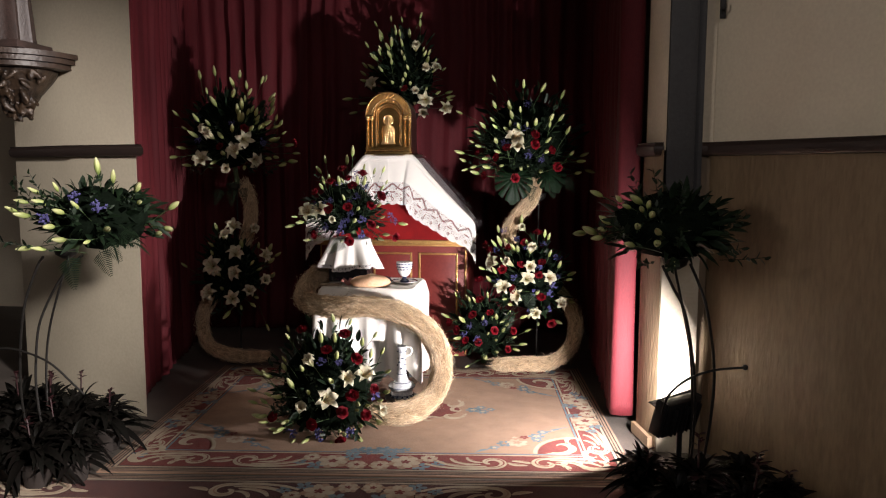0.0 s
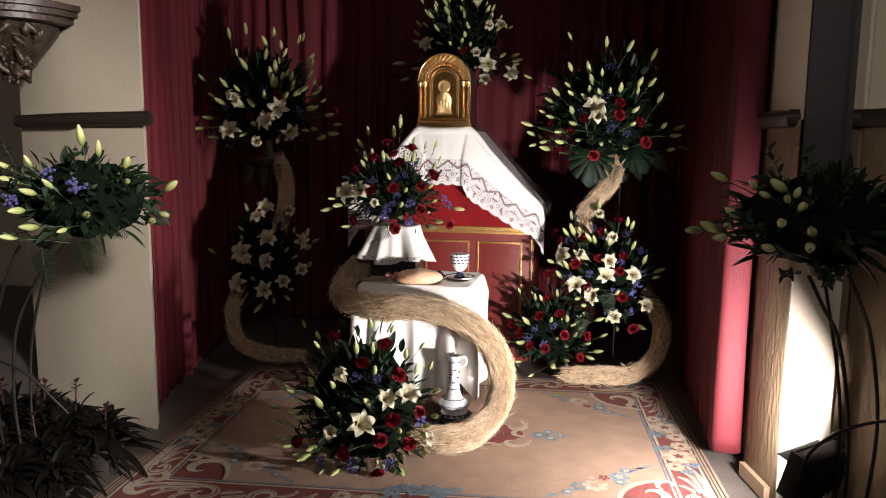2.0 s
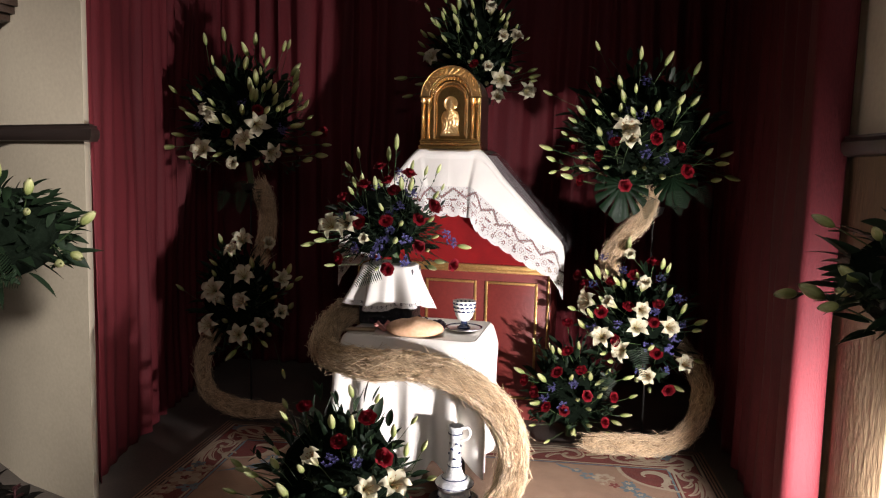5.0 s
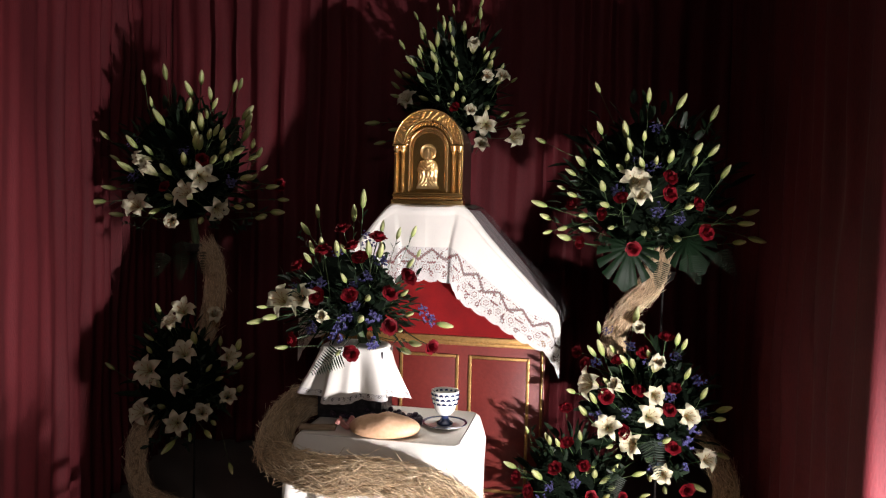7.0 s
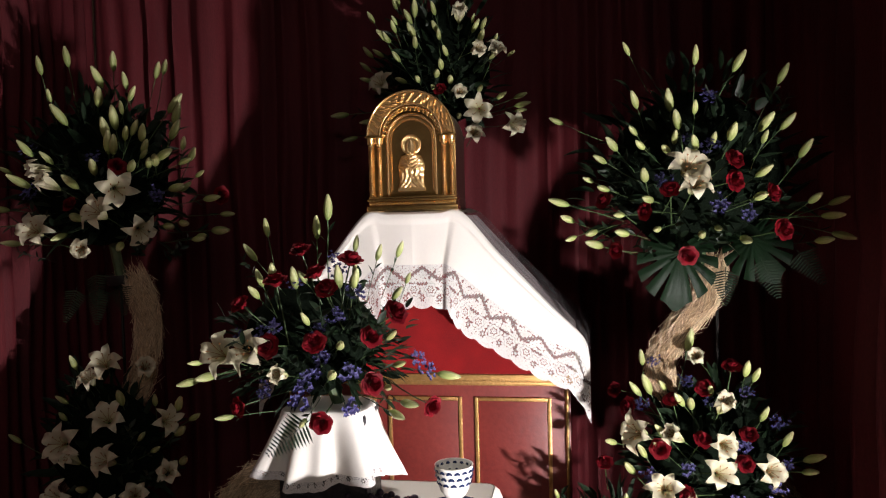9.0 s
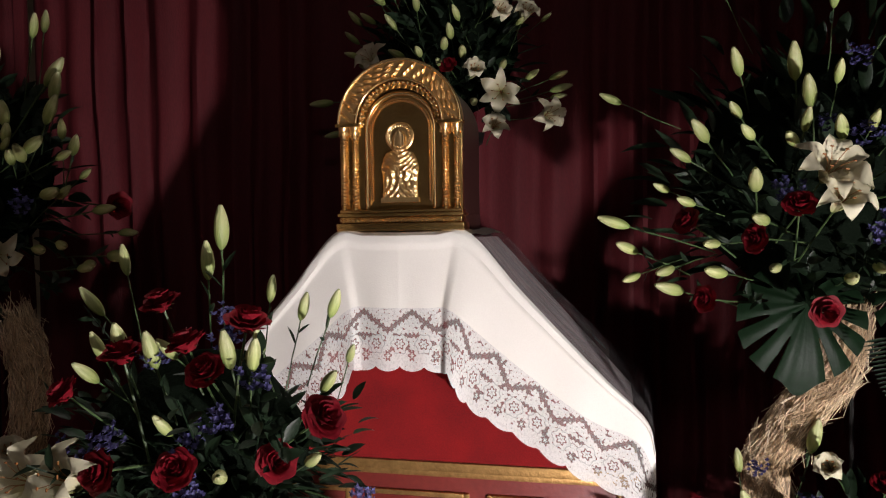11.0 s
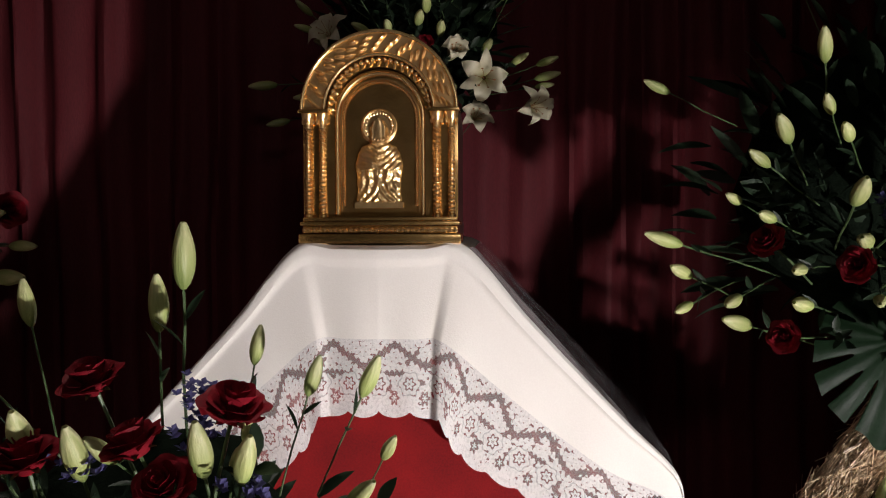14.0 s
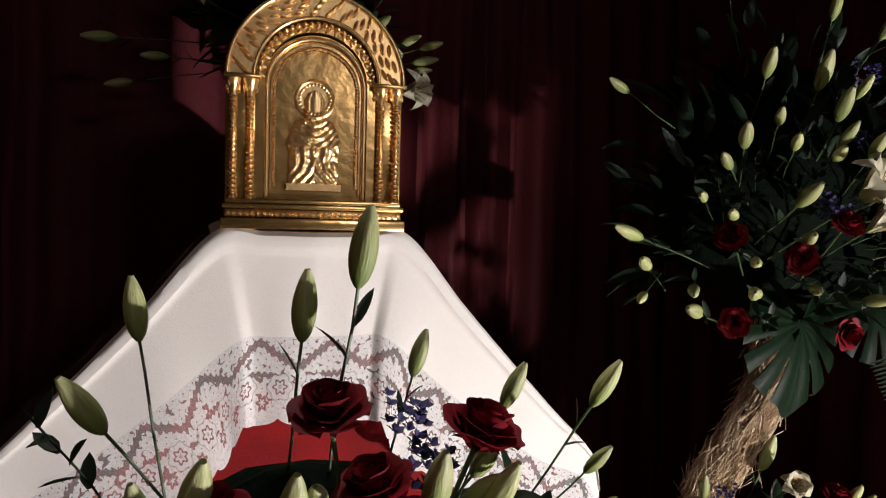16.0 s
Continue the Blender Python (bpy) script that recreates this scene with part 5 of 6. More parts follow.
PLANS = {
    "left_upper": dict(
        bud=[(0.07, 0.36), (0.18, 0.34), (0.12, 0.42), (0.09, 0.28), (-0.06, 0.22), (0.16, 0.2), (0.13, 0.16), (0.24, 0.16), (0.21, 0.14), (0.27, 0.14), (0.37, 0.25), (0.38, 0.21), (0.38, 0.15), (0.15, 0.11), (0.17, 0.1), (-0.09, 0.06), (-0.19, 0.1), (0.24, 0.02), (0.32, 0.04), (0.35, 0.06), (0.3, 0.03), (0.41, 0.1), (0.44, 0.06), (-0.21, -0.02), (0.1, 0.02), (0.01, -0.03), (0.39, -0.06), (-0.32, -0.12), (-0.43, -0.19), (0.02, -0.16), (0.35, -0.2), (0.4, -0.19), (-0.06, -0.23), (-0.29, -0.25), (0.17, -0.27), (0.44, -0.24), (0.43, -0.25), (0.53, -0.16), (0.5, -0.22), (0.49, -0.1)],
        lily=[(0.18, -0.06), (0.12, -0.15), (0.25, -0.21), (-0.1, 0.02), (-0.06, -0.04), (0.03, -0.27), (-0.15, -0.21)],
        rose=[(-0.0, -0.11), (0.19, 0.02), (0.51, -0.09)],
        statice=[(0.09, 0.05), (0.31, -0.09), (-0.17, -0.07)],
    ),
    "left_lower": dict(
        lily=[(0.06, 0.34), (0.21, 0.32), (0.09, 0.14), (0.3, 0.13), (-0.09, 0.05), (-0.04, -0.01), (0.1, -0.01), (0.19, -0.14), (-0.12, -0.16), (0.06, -0.2), (0.31, -0.06), (0.01, 0.28)],
        bud=[(0.34, 0.19), (0.35, 0.09), (0.27, 0.03), (0.36, -0.02), (-0.1, 0.15), (-0.11, 0.21), (0.13, 0.22), (-0.02, -0.12), (0.24, -0.19), (0.21, -0.25), (0.12, -0.27), (0.29, -0.44), (-0.0, -0.33)],
    ),
    "right_upper": dict(
        bud=[(-0.02, 0.39), (0.12, 0.36), (0.26, 0.31), (-0.23, 0.24), (-0.12, 0.23), (-0.04, 0.2), (-0.1, 0.16), (-0.24, 0.13), (-0.22, 0.08), (-0.11, 0.1), (-0.14, 0.06), (-0.05, 0.08), (0.01, 0.09), (0.07, 0.11), (0.18, 0.14), (0.17, 0.09), (0.25, 0.14), (0.3, 0.05), (-0.35, 0.04), (-0.31, 0.09), (-0.21, -0.02), (0.16, -0.02), (-0.34, -0.06), (-0.29, -0.15), (-0.49, -0.1), (-0.46, -0.16), (-0.45, -0.23), (-0.38, -0.21), (-0.37, -0.25), (-0.28, -0.21), (-0.2, -0.1), (-0.17, -0.2), (-0.03, -0.22), (0.02, -0.2), (0.11, -0.24), (0.15, -0.1), (0.33, -0.11), (0.42, -0.12), (0.38, -0.25), (0.47, -0.24)],
        lily=[(-0.08, -0.01), (-0.06, -0.07)],
        rose=[(-0.13, -0.07), (-0.21, -0.14), (-0.3, -0.27), (-0.07, -0.29), (0.07, -0.05), (0.07, 0.02), (0.19, -0.09), (0.23, -0.21), (-0.34, -0.1)],
        statice=[(0.02, -0.13), (0.0, 0.06), (0.11, -0.16)],
    ),
    "right_lower": dict(
        lily=[(-0.06, 0.38), (-0.0, 0.23), (-0.15, 0.13), (-0.27, 0.13), (-0.03, 0.03), (0.13, 0.04), (-0.09, -0.1), (-0.2, -0.04), (0.22, -0.16), (0.04, -0.23), (-0.01, 0.12)],
        bud=[(-0.24, 0.29), (-0.28, 0.27), (-0.1, 0.24), (-0.37, 0.08), (-0.31, 0.01), (0.1, 0.35), (0.13, 0.33), (0.14, 0.21), (0.21, 0.13), (0.3, 0.06), (0.28, 0.02), (-0.19, -0.13), (-0.15, -0.17), (0.05, -0.07), (-0.2, -0.31), (-0.27, -0.28), (-0.01, -0.26), (0.21, -0.31), (0.06, -0.32), (-0.08, 0.44)],
        rose=[(-0.35, 0.25), (-0.16, 0.25), (-0.05, 0.29), (0.05, 0.36), (-0.07, 0.13), (0.06, 0.06), (0.08, 0.15), (-0.13, -0.05), (-0.21, 0.09), (0.08, -0.1), (0.16, -0.32), (-0.31, 0.21)],
        statice=[(-0.21, 0.36), (-0.11, 0.3), (-0.26, 0.22), (-0.12, 0.03), (-0.24, -0.01), (0.09, 0.27), (0.14, -0.08), (0.13, -0.2), (0.0, -0.21), (0.06, 0.11)],
    ),
    "table": dict(
        rose=[(0.034, 0.269, 0.169), (0.168, 0.239, 0.141), (-0.05, 0.185, 0.15), (0.07, 0.205, 0.16), (0.1, 0.16), (-0.15, 0.12), (0.29, 0.09), (-0.05, 0.01), (0.08, 0.02), (0.23, 0.03), (0.23, -0.1), (-0.16, -0.17), (0.08, -0.21), (0.37, -0.19)],
        bud=[(0.182, 0.185, 0.15), (0.01, 0.19, 0.16), (-0.10, 0.19, 0.14), (0.125, -0.07), (0.315, -0.17), (0.080, 0.384, 0.06), (0.032, 0.327, 0.024), (0.147, 0.277, 0.011), (0.03, 0.19), (0.228, 0.252, 0.062), (0.30, 0.262, 0.11), (0.13, 0.19), (0.17, 0.18), (-0.06, 0.2), (-0.11, 0.15), (0.15, 0.01), (-0.35, -0.12), (-0.26, -0.09), (-0.22, -0.21), (0.03, -0.21), (0.3, -0.05), (0.42, -0.1), (0.28, -0.2), (0.05, 0.08), (0.28, 0.03), (0.29, 0.14)],
        lily=[(-0.01, -0.07), (-0.10, -0.01), (-0.19, -0.02)],
        statice=[(0.11, 0.235), (0.125, 0.2), (0.18, 0.14), (-0.04, 0.05), (0.13, 0.08), (0.03, -0.14), (0.17, -0.07), (0.34, -0.04), (0.36, -0.08), (-0.07, -0.12), (0.01, 0.17)],
    ),
    "top": dict(
        bud=[(-0.19, 0.31), (-0.06, 0.33), (0.06, 0.31), (-0.09, 0.24), (-0.12, 0.2), (-0.19, 0.16), (-0.24, 0.12), (-0.1, 0.13), (-0.08, 0.07), (-0.0, 0.23), (0.01, 0.14), (0.03, 0.1), (0.23, 0.15), (0.22, 0.09), (0.06, 0.02), (-0.17, 0.01), (-0.15, -0.1), (-0.07, -0.1), (0.02, -0.08), (0.04, -0.04), (-0.0, -0.14), (0.21, -0.15), (0.11, -0.27), (0.38, -0.23), (0.39, -0.2), (-0.47, -0.33), (-0.38, -0.25), (-0.52, -0.21), (-0.34, -0.07), (0.08, -0.11)],
        lily=[(0.12, 0.18), (0.19, 0.02), (0.28, 0.01), (-0.25, -0.11), (0.2, -0.24), (0.17, -0.35), (0.34, -0.3), (0.11, -0.18)],
        rose=[(0.03, -0.15)],
    ),
    "front": dict(
        lily=[(-0.01, 0.21), (0.09, 0.02), (-0.05, -0.03), (0.19, 0.13), (0.28, 0.14), (0.36, -0.05)],
        rose=[(-0.09, 0.38), (0.16, 0.36), (0.07, 0.28), (0.24, 0.23), (0.34, 0.06), (0.23, 0.04), (0.18, -0.05), (0.3, -0.08), (-0.23, -0.1), (0.01, -0.12), (0.16, -0.23)],
        bud=[(0.03, 0.34), (0.13, 0.25), (-0.06, 0.18), (-0.12, 0.1), (0.11, 0.12), (-0.01, 0.06), (0.26, -0.01), (-0.2, 0.02), (-0.29, -0.02), (-0.35, -0.13), (-0.15, -0.12), (-0.2, -0.18), (-0.24, -0.25), (-0.04, -0.23), (-0.25, -0.31), (0.16, -0.16), (0.27, -0.14), (0.26, -0.23), (-0.17, 0.18), (0.31, 0.25), (0.4, 0.03)],
        statice=[(0.05, 0.21), (0.14, 0.21), (0.34, 0.02), (0.21, -0.17)],
    ),
    "floor_right": dict(
        bud=[(-0.1, 0.24), (-0.28, 0.1), (-0.15, 0.09), (0.04, 0.27), (0.11, 0.12), (0.19, 0.06), (0.01, 0.11), (0.05, -0.0), (0.11, -0.05), (-0.18, -0.05), (0.24, -0.04), (0.31, -0.11), (0.26, -0.14), (0.03, -0.19)],
        rose=[(-0.02, 0.24), (-0.07, 0.13), (0.06, 0.15), (-0.25, 0.06), (-0.19, 0.01), (-0.12, -0.06), (0.1, 0.02), (0.24, 0.01), (0.2, -0.13), (-0.02, -0.07), (-0.03, 0.38)],
        statice=[(-0.09, 0.04), (0.02, 0.07), (-0.13, -0.02)],
    ),
    "stand_left": dict(
        bud=[(-0.28, 0.08), (-0.24, 0.02), (-0.15, 0.08), (-0.03, 0.04), (0.03, 0.25, 0.05), (0.13, 0.2, 0.08), (0.28, 0.15), (0.31, 0.08), (0.42, 0.06), (0.38, -0.07), (0.41, -0.05), (-0.17, -0.14), (-0.03, -0.09), (-0.32, -0.15), (0.1, -0.1), (0.2, -0.04), (0.04, 0.07), (-0.07, -0.03), (-0.22, 0.13), (-0.1, 0.15), (-0.35, 0.04)],
        statice=[(0.02, 0.1), (-0.1, 0.0), (0.14, 0.06)],
    ),
    "stand_right": dict(
        bud=[(-0.33, 0.14), (-0.24, 0.12), (-0.21, 0.09), (-0.3, 0.03), (-0.31, -0.01), (-0.4, -0.04), (-0.36, -0.02), (-0.33, -0.05), (-0.17, 0.01), (-0.2, -0.07), (-0.09, -0.01), (-0.15, 0.08), (-0.11, 0.06), (-0.09, -0.06), (-0.01, -0.15), (-0.12, 0.1), (-0.17, 0.12)],
    ),
}
def stand(points, label, base_r=0.12):
    """A thin iron floor stand: a round foot and a rod up to a small cup."""
    p = [Vector(q) for q in points]
    ob = thing("flower_stand", (p[0].x, p[0].y, 0), label, "stand", "flower stands")
    o = Vector((p[0].x, p[0].y, 0))
    part("foot_plate", Shape().lathe([(0.001, 0.0), (base_r, 0.0), (base_r, 0.006), (0.02, 0.014), (0.001, 0.014)], 24), IRON, ob)
    part("rod", Shape().tube([q - o for q in smooth_path(points, 16)], 0.006, 8), IRON, ob)
    part("cup", Shape().lathe([(0.02, 0), (0.05, 0.02), (0.06, 0.06), (0.055, 0.06), (0.001, 0.02)], 18, p[-1] - o), IRON, ob)
    return ob


stand([(-1.62, 5.62, 0.01), (-1.62, 5.62, 1.35)], "thin black iron stand holding flowers beside the curtain")
bouquet((-1.62, 5.50, 1.80), (-1.60, 5.60, 1.38), (.52, .18, .50), "tall arrangement of white lilies and green lily buds", 31, PLANS["left_upper"], 330, 0.75, sprigs=18, bud_size=1.05, lily_size=0.98, ferns=((0.05, -0.42, 4), (-0.04, -0.42, -14), (0.13, -0.41, 20), (0.06, -0.36, 10)), extra=(1, 14))
bouquet((-1.64, 5.50, 0.74), (-1.62, 5.60, 0.50), (.40, .13, .48), "shaded arrangement of open white lilies and dark leaves", 32, PLANS["left_lower"], 240, 0.8, lily_size=0.95, extra=(0, 8))
stand([(0.72, 5.86, 0.01), (0.72, 5.86, 1.28)], "thin black iron stand holding flowers beside the altar")
bouquet((0.62, 5.72, 1.75), (0.66, 5.80, 1.30), (.56, .34, .55), "tall arrangement of lily buds, red roses and split leaves", 33, PLANS["right_upper"], 330, 0.75, bud_size=1.0, lily_size=0.95, extra=(3, 4), monsteras=((-0.08, -0.285, 0.98, 4, 0.17), (0.17, -0.25, 0.8, -28, 0.12)), ferns=((0.16, -0.30, 20), (0.28, -0.28, 35), (0.05, -0.33, -5)), sprigs=18)
bouquet((0.67, 5.72, 0.70), (0.68, 5.80, 0.42), (.42, .28, .46), "full arrangement of white lilies, red roses and blue statice", 34, PLANS["right_lower"], 260, 0.8, extra=(6, 8), lily_size=0.95, ferns=((-0.15, -0.25, -10), (-0.02, -0.06, 15)))
bouquet((-0.60, 5.00, 1.26), (-0.53, 5.02, 1.056), (.42, .22, .38), "arrangement of red roses, lily buds and statice on a draped box", 35, PLANS["table"], 620, 0.38, reach=(0.40, 0.80), ceiling=0.35, bud_size=0.85, front=0.25, extra=(8, 6), lily_size=0.82, rose_size=0.88, ferns=((0.05, -0.20, -52),), sprigs=7)
stand([(-0.40, 6.62, 0.01), (-0.40, 6.62, 1.95)], "thin black iron stand behind the altar")
bouquet((-0.43, 6.50, 2.34), (-0.40, 6.60, 1.96), (.42, .28, .55), "tall arrangement of lilies and buds behind the tabernacle", 36, PLANS["top"], 260, 0.8, lily_size=0.9, bud_size=1.0, extra=(0, 22), sprigs=16)
bouquet((-0.52, 4.24, 0.24), (-0.52, 4.28, 0.02), (.46, .34, .56), "low arrangement of white lilies and red roses on the carpet", 37, PLANS["front"], 300, 0.75, sprigs=18, extra=(3, 40, 1), lily_size=0.84)
bouquet((0.31, 5.69, 0.31), (0.31, 5.72, 0.02), (.34, .22, .40), "low arrangement of red roses and buds before the altar", 38, PLANS["floor_right"], 240, 0.7, extra=(1, 16, 1))


def hoop_stand(x, y, legs, curl, label):
    """A wire stand: long bowed legs and a hind leg under a wire basket, and a curl that ends in a ball. Places are (x, z)."""
    ob = thing("wire_flower_stand", (x, y, 0), label, "stand", "wire stands")
    for leg in legs:
        part("leg", Shape().tube(smooth_path([(px - x, -0.02 + 0.02 * (pz > 0.9), pz) for px, pz in leg], 36), 0.0065, 8), IRON, ob)
    top, foot = legs[0][0], legs[1][-1]
    part("leg", Shape().tube(smooth_path([(0.5 * (top[0] + legs[1][0][0]) - x, 0.05, top[1]), (foot[0] - x, 0.13, 0.6), (foot[0] - x, 0.10, 0.006)], 24), 0.006, 8), IRON, ob)
    end = (curl[-1][0] - x, -0.10, curl[-1][1])
    part("curl", Shape().tube(smooth_path([(px - x, -0.03 - 0.018 * i, pz) for i, (px, pz) in enumerate(curl[:-1])] + [end], 24), 0.0055, 8).ball(end, 0.013, 10, 7), IRON, ob, "curl with a round ball end")
    part("cup", Shape().lathe([(0.02, 0), (0.05, 0.02), (0.06, 0.05), (0.055, 0.05), (0.001, 0.02)], 20, (0.5 * (top[0] + legs[1][0][0]) - x, 0.03, 1.08)), IRON, ob)
    return ob


hoop_stand(1.36, 3.45, (((1.27, 1.10), (1.32, 1.00), (1.37, 0.895), (1.415, 0.665), (1.43, 0.456), (1.42, 0.20), (1.39, 0.006)), ((1.39, 1.11), (1.43, 1.02), (1.467, 0.90), (1.507, 0.642), (1.499, 0.39), (1.47, 0.18), (1.44, 0.006))), ((1.285, 0.43), (1.31, 0.52), (1.385, 0.60), (1.49, 0.650), (1.618, 0.672)), "bowed black wire stand with a ball-ended curl")
bouquet((1.30, 3.52, 1.28), (1.32, 3.48, 1.11), (.42, .30, .28), "shaded arrangement of lily buds on a wire stand", 39, PLANS["stand_right"], 260, 0.8, lily_size=0.75, sprigs=14)
hoop_stand(-1.72, 3.45, (((-1.52, 1.10), (-1.58, 1.05), (-1.667, 0.947), (-1.755, 0.758), (-1.789, 0.553), (-1.794, 0.376), (-1.77, 0.18), (-1.74, 0.006)), ((-1.73, 1.09), (-1.769, 1.031), (-1.833, 0.843), (-1.87, 0.62), (-1.88, 0.40), (-1.86, 0.18), (-1.83, 0.006))), ((-1.53, 0.40), (-1.573, 0.458), (-1.689, 0.571), (-1.84, 0.633), (-1.95, 0.64)), "bowed black wire stand beside the pier")
bouquet((-1.45, 3.50, 1.29), (-1.60, 3.48, 1.11), (.44, .30, .28), "arrangement of green lily buds and dark leaves on a wire stand", 40, PLANS["stand_left"], 260, 0.75, bud_size=0.95, ferns=((0.18, -0.10, 50), (0.14, -0.14, 35), (0.24, -0.06, 70), (-0.02, -0.17, 20)), sprigs=14)

# ---- floodlight ----
flood = thing("floodlight", (1.40, 3.60, 0.0), "black metal floodlight on a low stand turned to the altar", "lamp")
aim = look(FLOOD, FLOOD_AIM)
mh = Matrix.Translation(-Vector(flood.location)) @ aim
part("housing", Shape().box((-0.125, -0.088, 0.014), (0.125, 0.088, 0.080), 0.012), BLACK_METAL, flood, "", mh)
for i in range(7):
    part("cooling_fin", Shape().box((-0.09 + 0.03 * i - 0.003, -0.07, 0.081), (-0.09 + 0.03 * i + 0.003, 0.07, 0.105), 0.001), BLACK_METAL, flood, "", mh)
part("glass", Shape().box((-0.11, -0.075, 0.008), (0.11, 0.075, 0.0135), 0.001), GLASS, flood, "", mh)
for s in (-1, 1):
    part("hood_flap", Shape().box((s * 0.128 - 0.003, -0.09, 0.004), (s * 0.128 + 0.003, 0.09, 0.07), 0.001), BLACK_METAL, flood, "", mh)
part("hood_flap", Shape().box((-0.124, 0.040, -0.042), (0.124, 0.045, 0.012), 0.001), BLACK_METAL, flood, "", mh)
part("hood_back", Shape().box((-0.124, 0.0455, 0.004), (0.124, 0.0875, 0.0135), 0.001), BLACK_METAL, flood, "", mh)
part("bracket_arm", Shape().tube([(0, 0, 0.01), (0, 0, 0.33)], 0.014, 10), BLACK_METAL, flood)
part("foot_plate", Shape().box((-0.14, -0.10, 0.0), (0.14, 0.10, 0.014), 0.003), BLACK_METAL, flood)


# ---- potted plants along the walls ----
def potted_plant(x, y, seed, height, label):
    rnd = random.Random(seed)
    ob = thing("potted_plant", (x, y, 0), label, "plant", "potted plants")
    # pot, leaf and bract colours are darkened for the shade they stand in
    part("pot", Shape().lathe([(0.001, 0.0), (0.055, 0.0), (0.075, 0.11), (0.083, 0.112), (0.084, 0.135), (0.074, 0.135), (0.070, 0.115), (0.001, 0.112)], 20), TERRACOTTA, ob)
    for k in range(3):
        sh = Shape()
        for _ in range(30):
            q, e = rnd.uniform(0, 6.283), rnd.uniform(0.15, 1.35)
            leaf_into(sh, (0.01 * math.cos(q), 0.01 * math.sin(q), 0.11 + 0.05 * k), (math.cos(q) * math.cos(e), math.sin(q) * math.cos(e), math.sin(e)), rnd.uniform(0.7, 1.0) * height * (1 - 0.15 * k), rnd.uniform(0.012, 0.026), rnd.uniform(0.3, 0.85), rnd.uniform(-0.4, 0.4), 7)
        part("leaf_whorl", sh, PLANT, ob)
    for _ in range(rnd.choice((0, 1, 1))):
        br = Shape()
        top = Vector((rnd.uniform(-.06, .06), rnd.uniform(-.06, .06), height * rnd.uniform(0.65, 0.9) + 0.1))
        br.tube([(0, 0, 0.11), top * 0.6, top], 0.004, 6)
        for i in range(9):
            q = 2.4 * i
            leaf_into(br, top - Vector((0, 0, 0.012 * (i % 5))), (math.cos(q), math.sin(q), 0.7), rnd.uniform(0.03, 0.055), 0.008, 0.2)
        part("bract_spike", br, BRACT, ob, "dark red bract spike")
    return ob


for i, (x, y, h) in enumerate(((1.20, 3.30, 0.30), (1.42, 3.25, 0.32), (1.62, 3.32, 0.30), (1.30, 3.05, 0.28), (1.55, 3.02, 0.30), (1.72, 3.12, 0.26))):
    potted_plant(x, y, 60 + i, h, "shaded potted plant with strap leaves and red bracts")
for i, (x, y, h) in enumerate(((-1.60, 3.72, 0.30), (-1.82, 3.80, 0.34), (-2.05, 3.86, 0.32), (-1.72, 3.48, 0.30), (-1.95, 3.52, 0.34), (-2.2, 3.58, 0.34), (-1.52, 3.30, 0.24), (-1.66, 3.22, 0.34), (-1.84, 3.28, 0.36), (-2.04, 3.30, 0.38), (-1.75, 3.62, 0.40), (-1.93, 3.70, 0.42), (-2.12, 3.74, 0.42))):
    potted_plant(x, y, 80 + i, h, "potted plant with strap leaves in a clay pot, darkened for shade")

# ---- bracket and statue on the pier ----
BX, BY = -2.46, 4.30
br = thing("carved_bracket", (BX, BY, 1.86), "dark carved wooden bracket with worn gilding on the pier", "bracket")


def half_round(r, z0, z1, depth):
    return Shape().prism([(BX + r, 4.52)] + [(BX + r * math.cos(radians(-22.5 * i)), 4.40 + depth * math.sin(radians(-22.5 * i))) for i in range(9)] + [(BX - r, 4.90)], z0, z1, axis="z")


on(br, "shelf", half_round(0.36, 2.185, 2.215, 0.40).add(half_round(0.335, 2.155, 2.184, 0.37)).add(half_round(0.30, 2.125, 2.154, 0.34)), DARK_WOOD)
carve = Shape()
rnd = random.Random(17)
for i in range(60):
    t = (i / 59) ** 0.8
    r = 0.17 * (1 - t) ** 0.7 + 0.03
    a = rnd.uniform(3.3, 6.1)
    carve.add(Shape().ball((0, 0, 0), (rnd.uniform(0.012, 0.022), rnd.uniform(0.012, 0.02), rnd.uniform(0.03, 0.055)), 9, 6), pose(BX + r * math.cos(a) * 1.1, 4.36 + 1.1 * r * math.sin(a), 2.11 - 0.27 * t, rnd.uniform(-50, 50), rnd.uniform(-50, 50), rnd.uniform(0, 180)))
carve.lathe([(0.02, 1.84), (0.06, 1.90), (0.10, 1.97), (0.17, 2.06), (0.21, 2.124)], 18, (BX, 4.36, 0), 1.1)
carve_ob = on(br, "carving", carve, material("gilded_carving", (0.050, 0.030, 0.017), (0.010, 0.007, 0.006), 14, 0.4, 0.3, 0.5, fine=60), "carved leaves with worn gilding")
mod = carve_ob.modifiers.new("fuse", "REMESH")
mod.mode, mod.voxel_size, mod.use_smooth_shade = "VOXEL", 0.007, True
rob = Shape()


def robe(u, v):
    a = u * 2 * math.pi
    r = 0.21 - 0.06 * v + (0.022 * math.sin(7 * a) + 0.014 * math.sin(12 * a + 2)) * (1 - 0.6 * v)
    return Vector((BX - 0.02 + r * math.cos(a), 4.20 + 0.7 * r * math.sin(a), 2.255 + 0.85 * v))


rob.grid(robe, 64, 12, wrap=True).ball((BX - 0.02, 4.20, 3.12), (0.14, 0.12, 0.16), 18, 12).ball((BX - 0.02, 4.20, 3.36), (0.075, 0.085, 0.10), 16, 12)
rob.box((BX - 0.24, 4.04, 2.216), (BX + 0.22, 4.36, 2.26), 0.01)
tagged(part("statue", rob, ROBE), label="plain robed plaster statue on a carved bracket", category="statue")

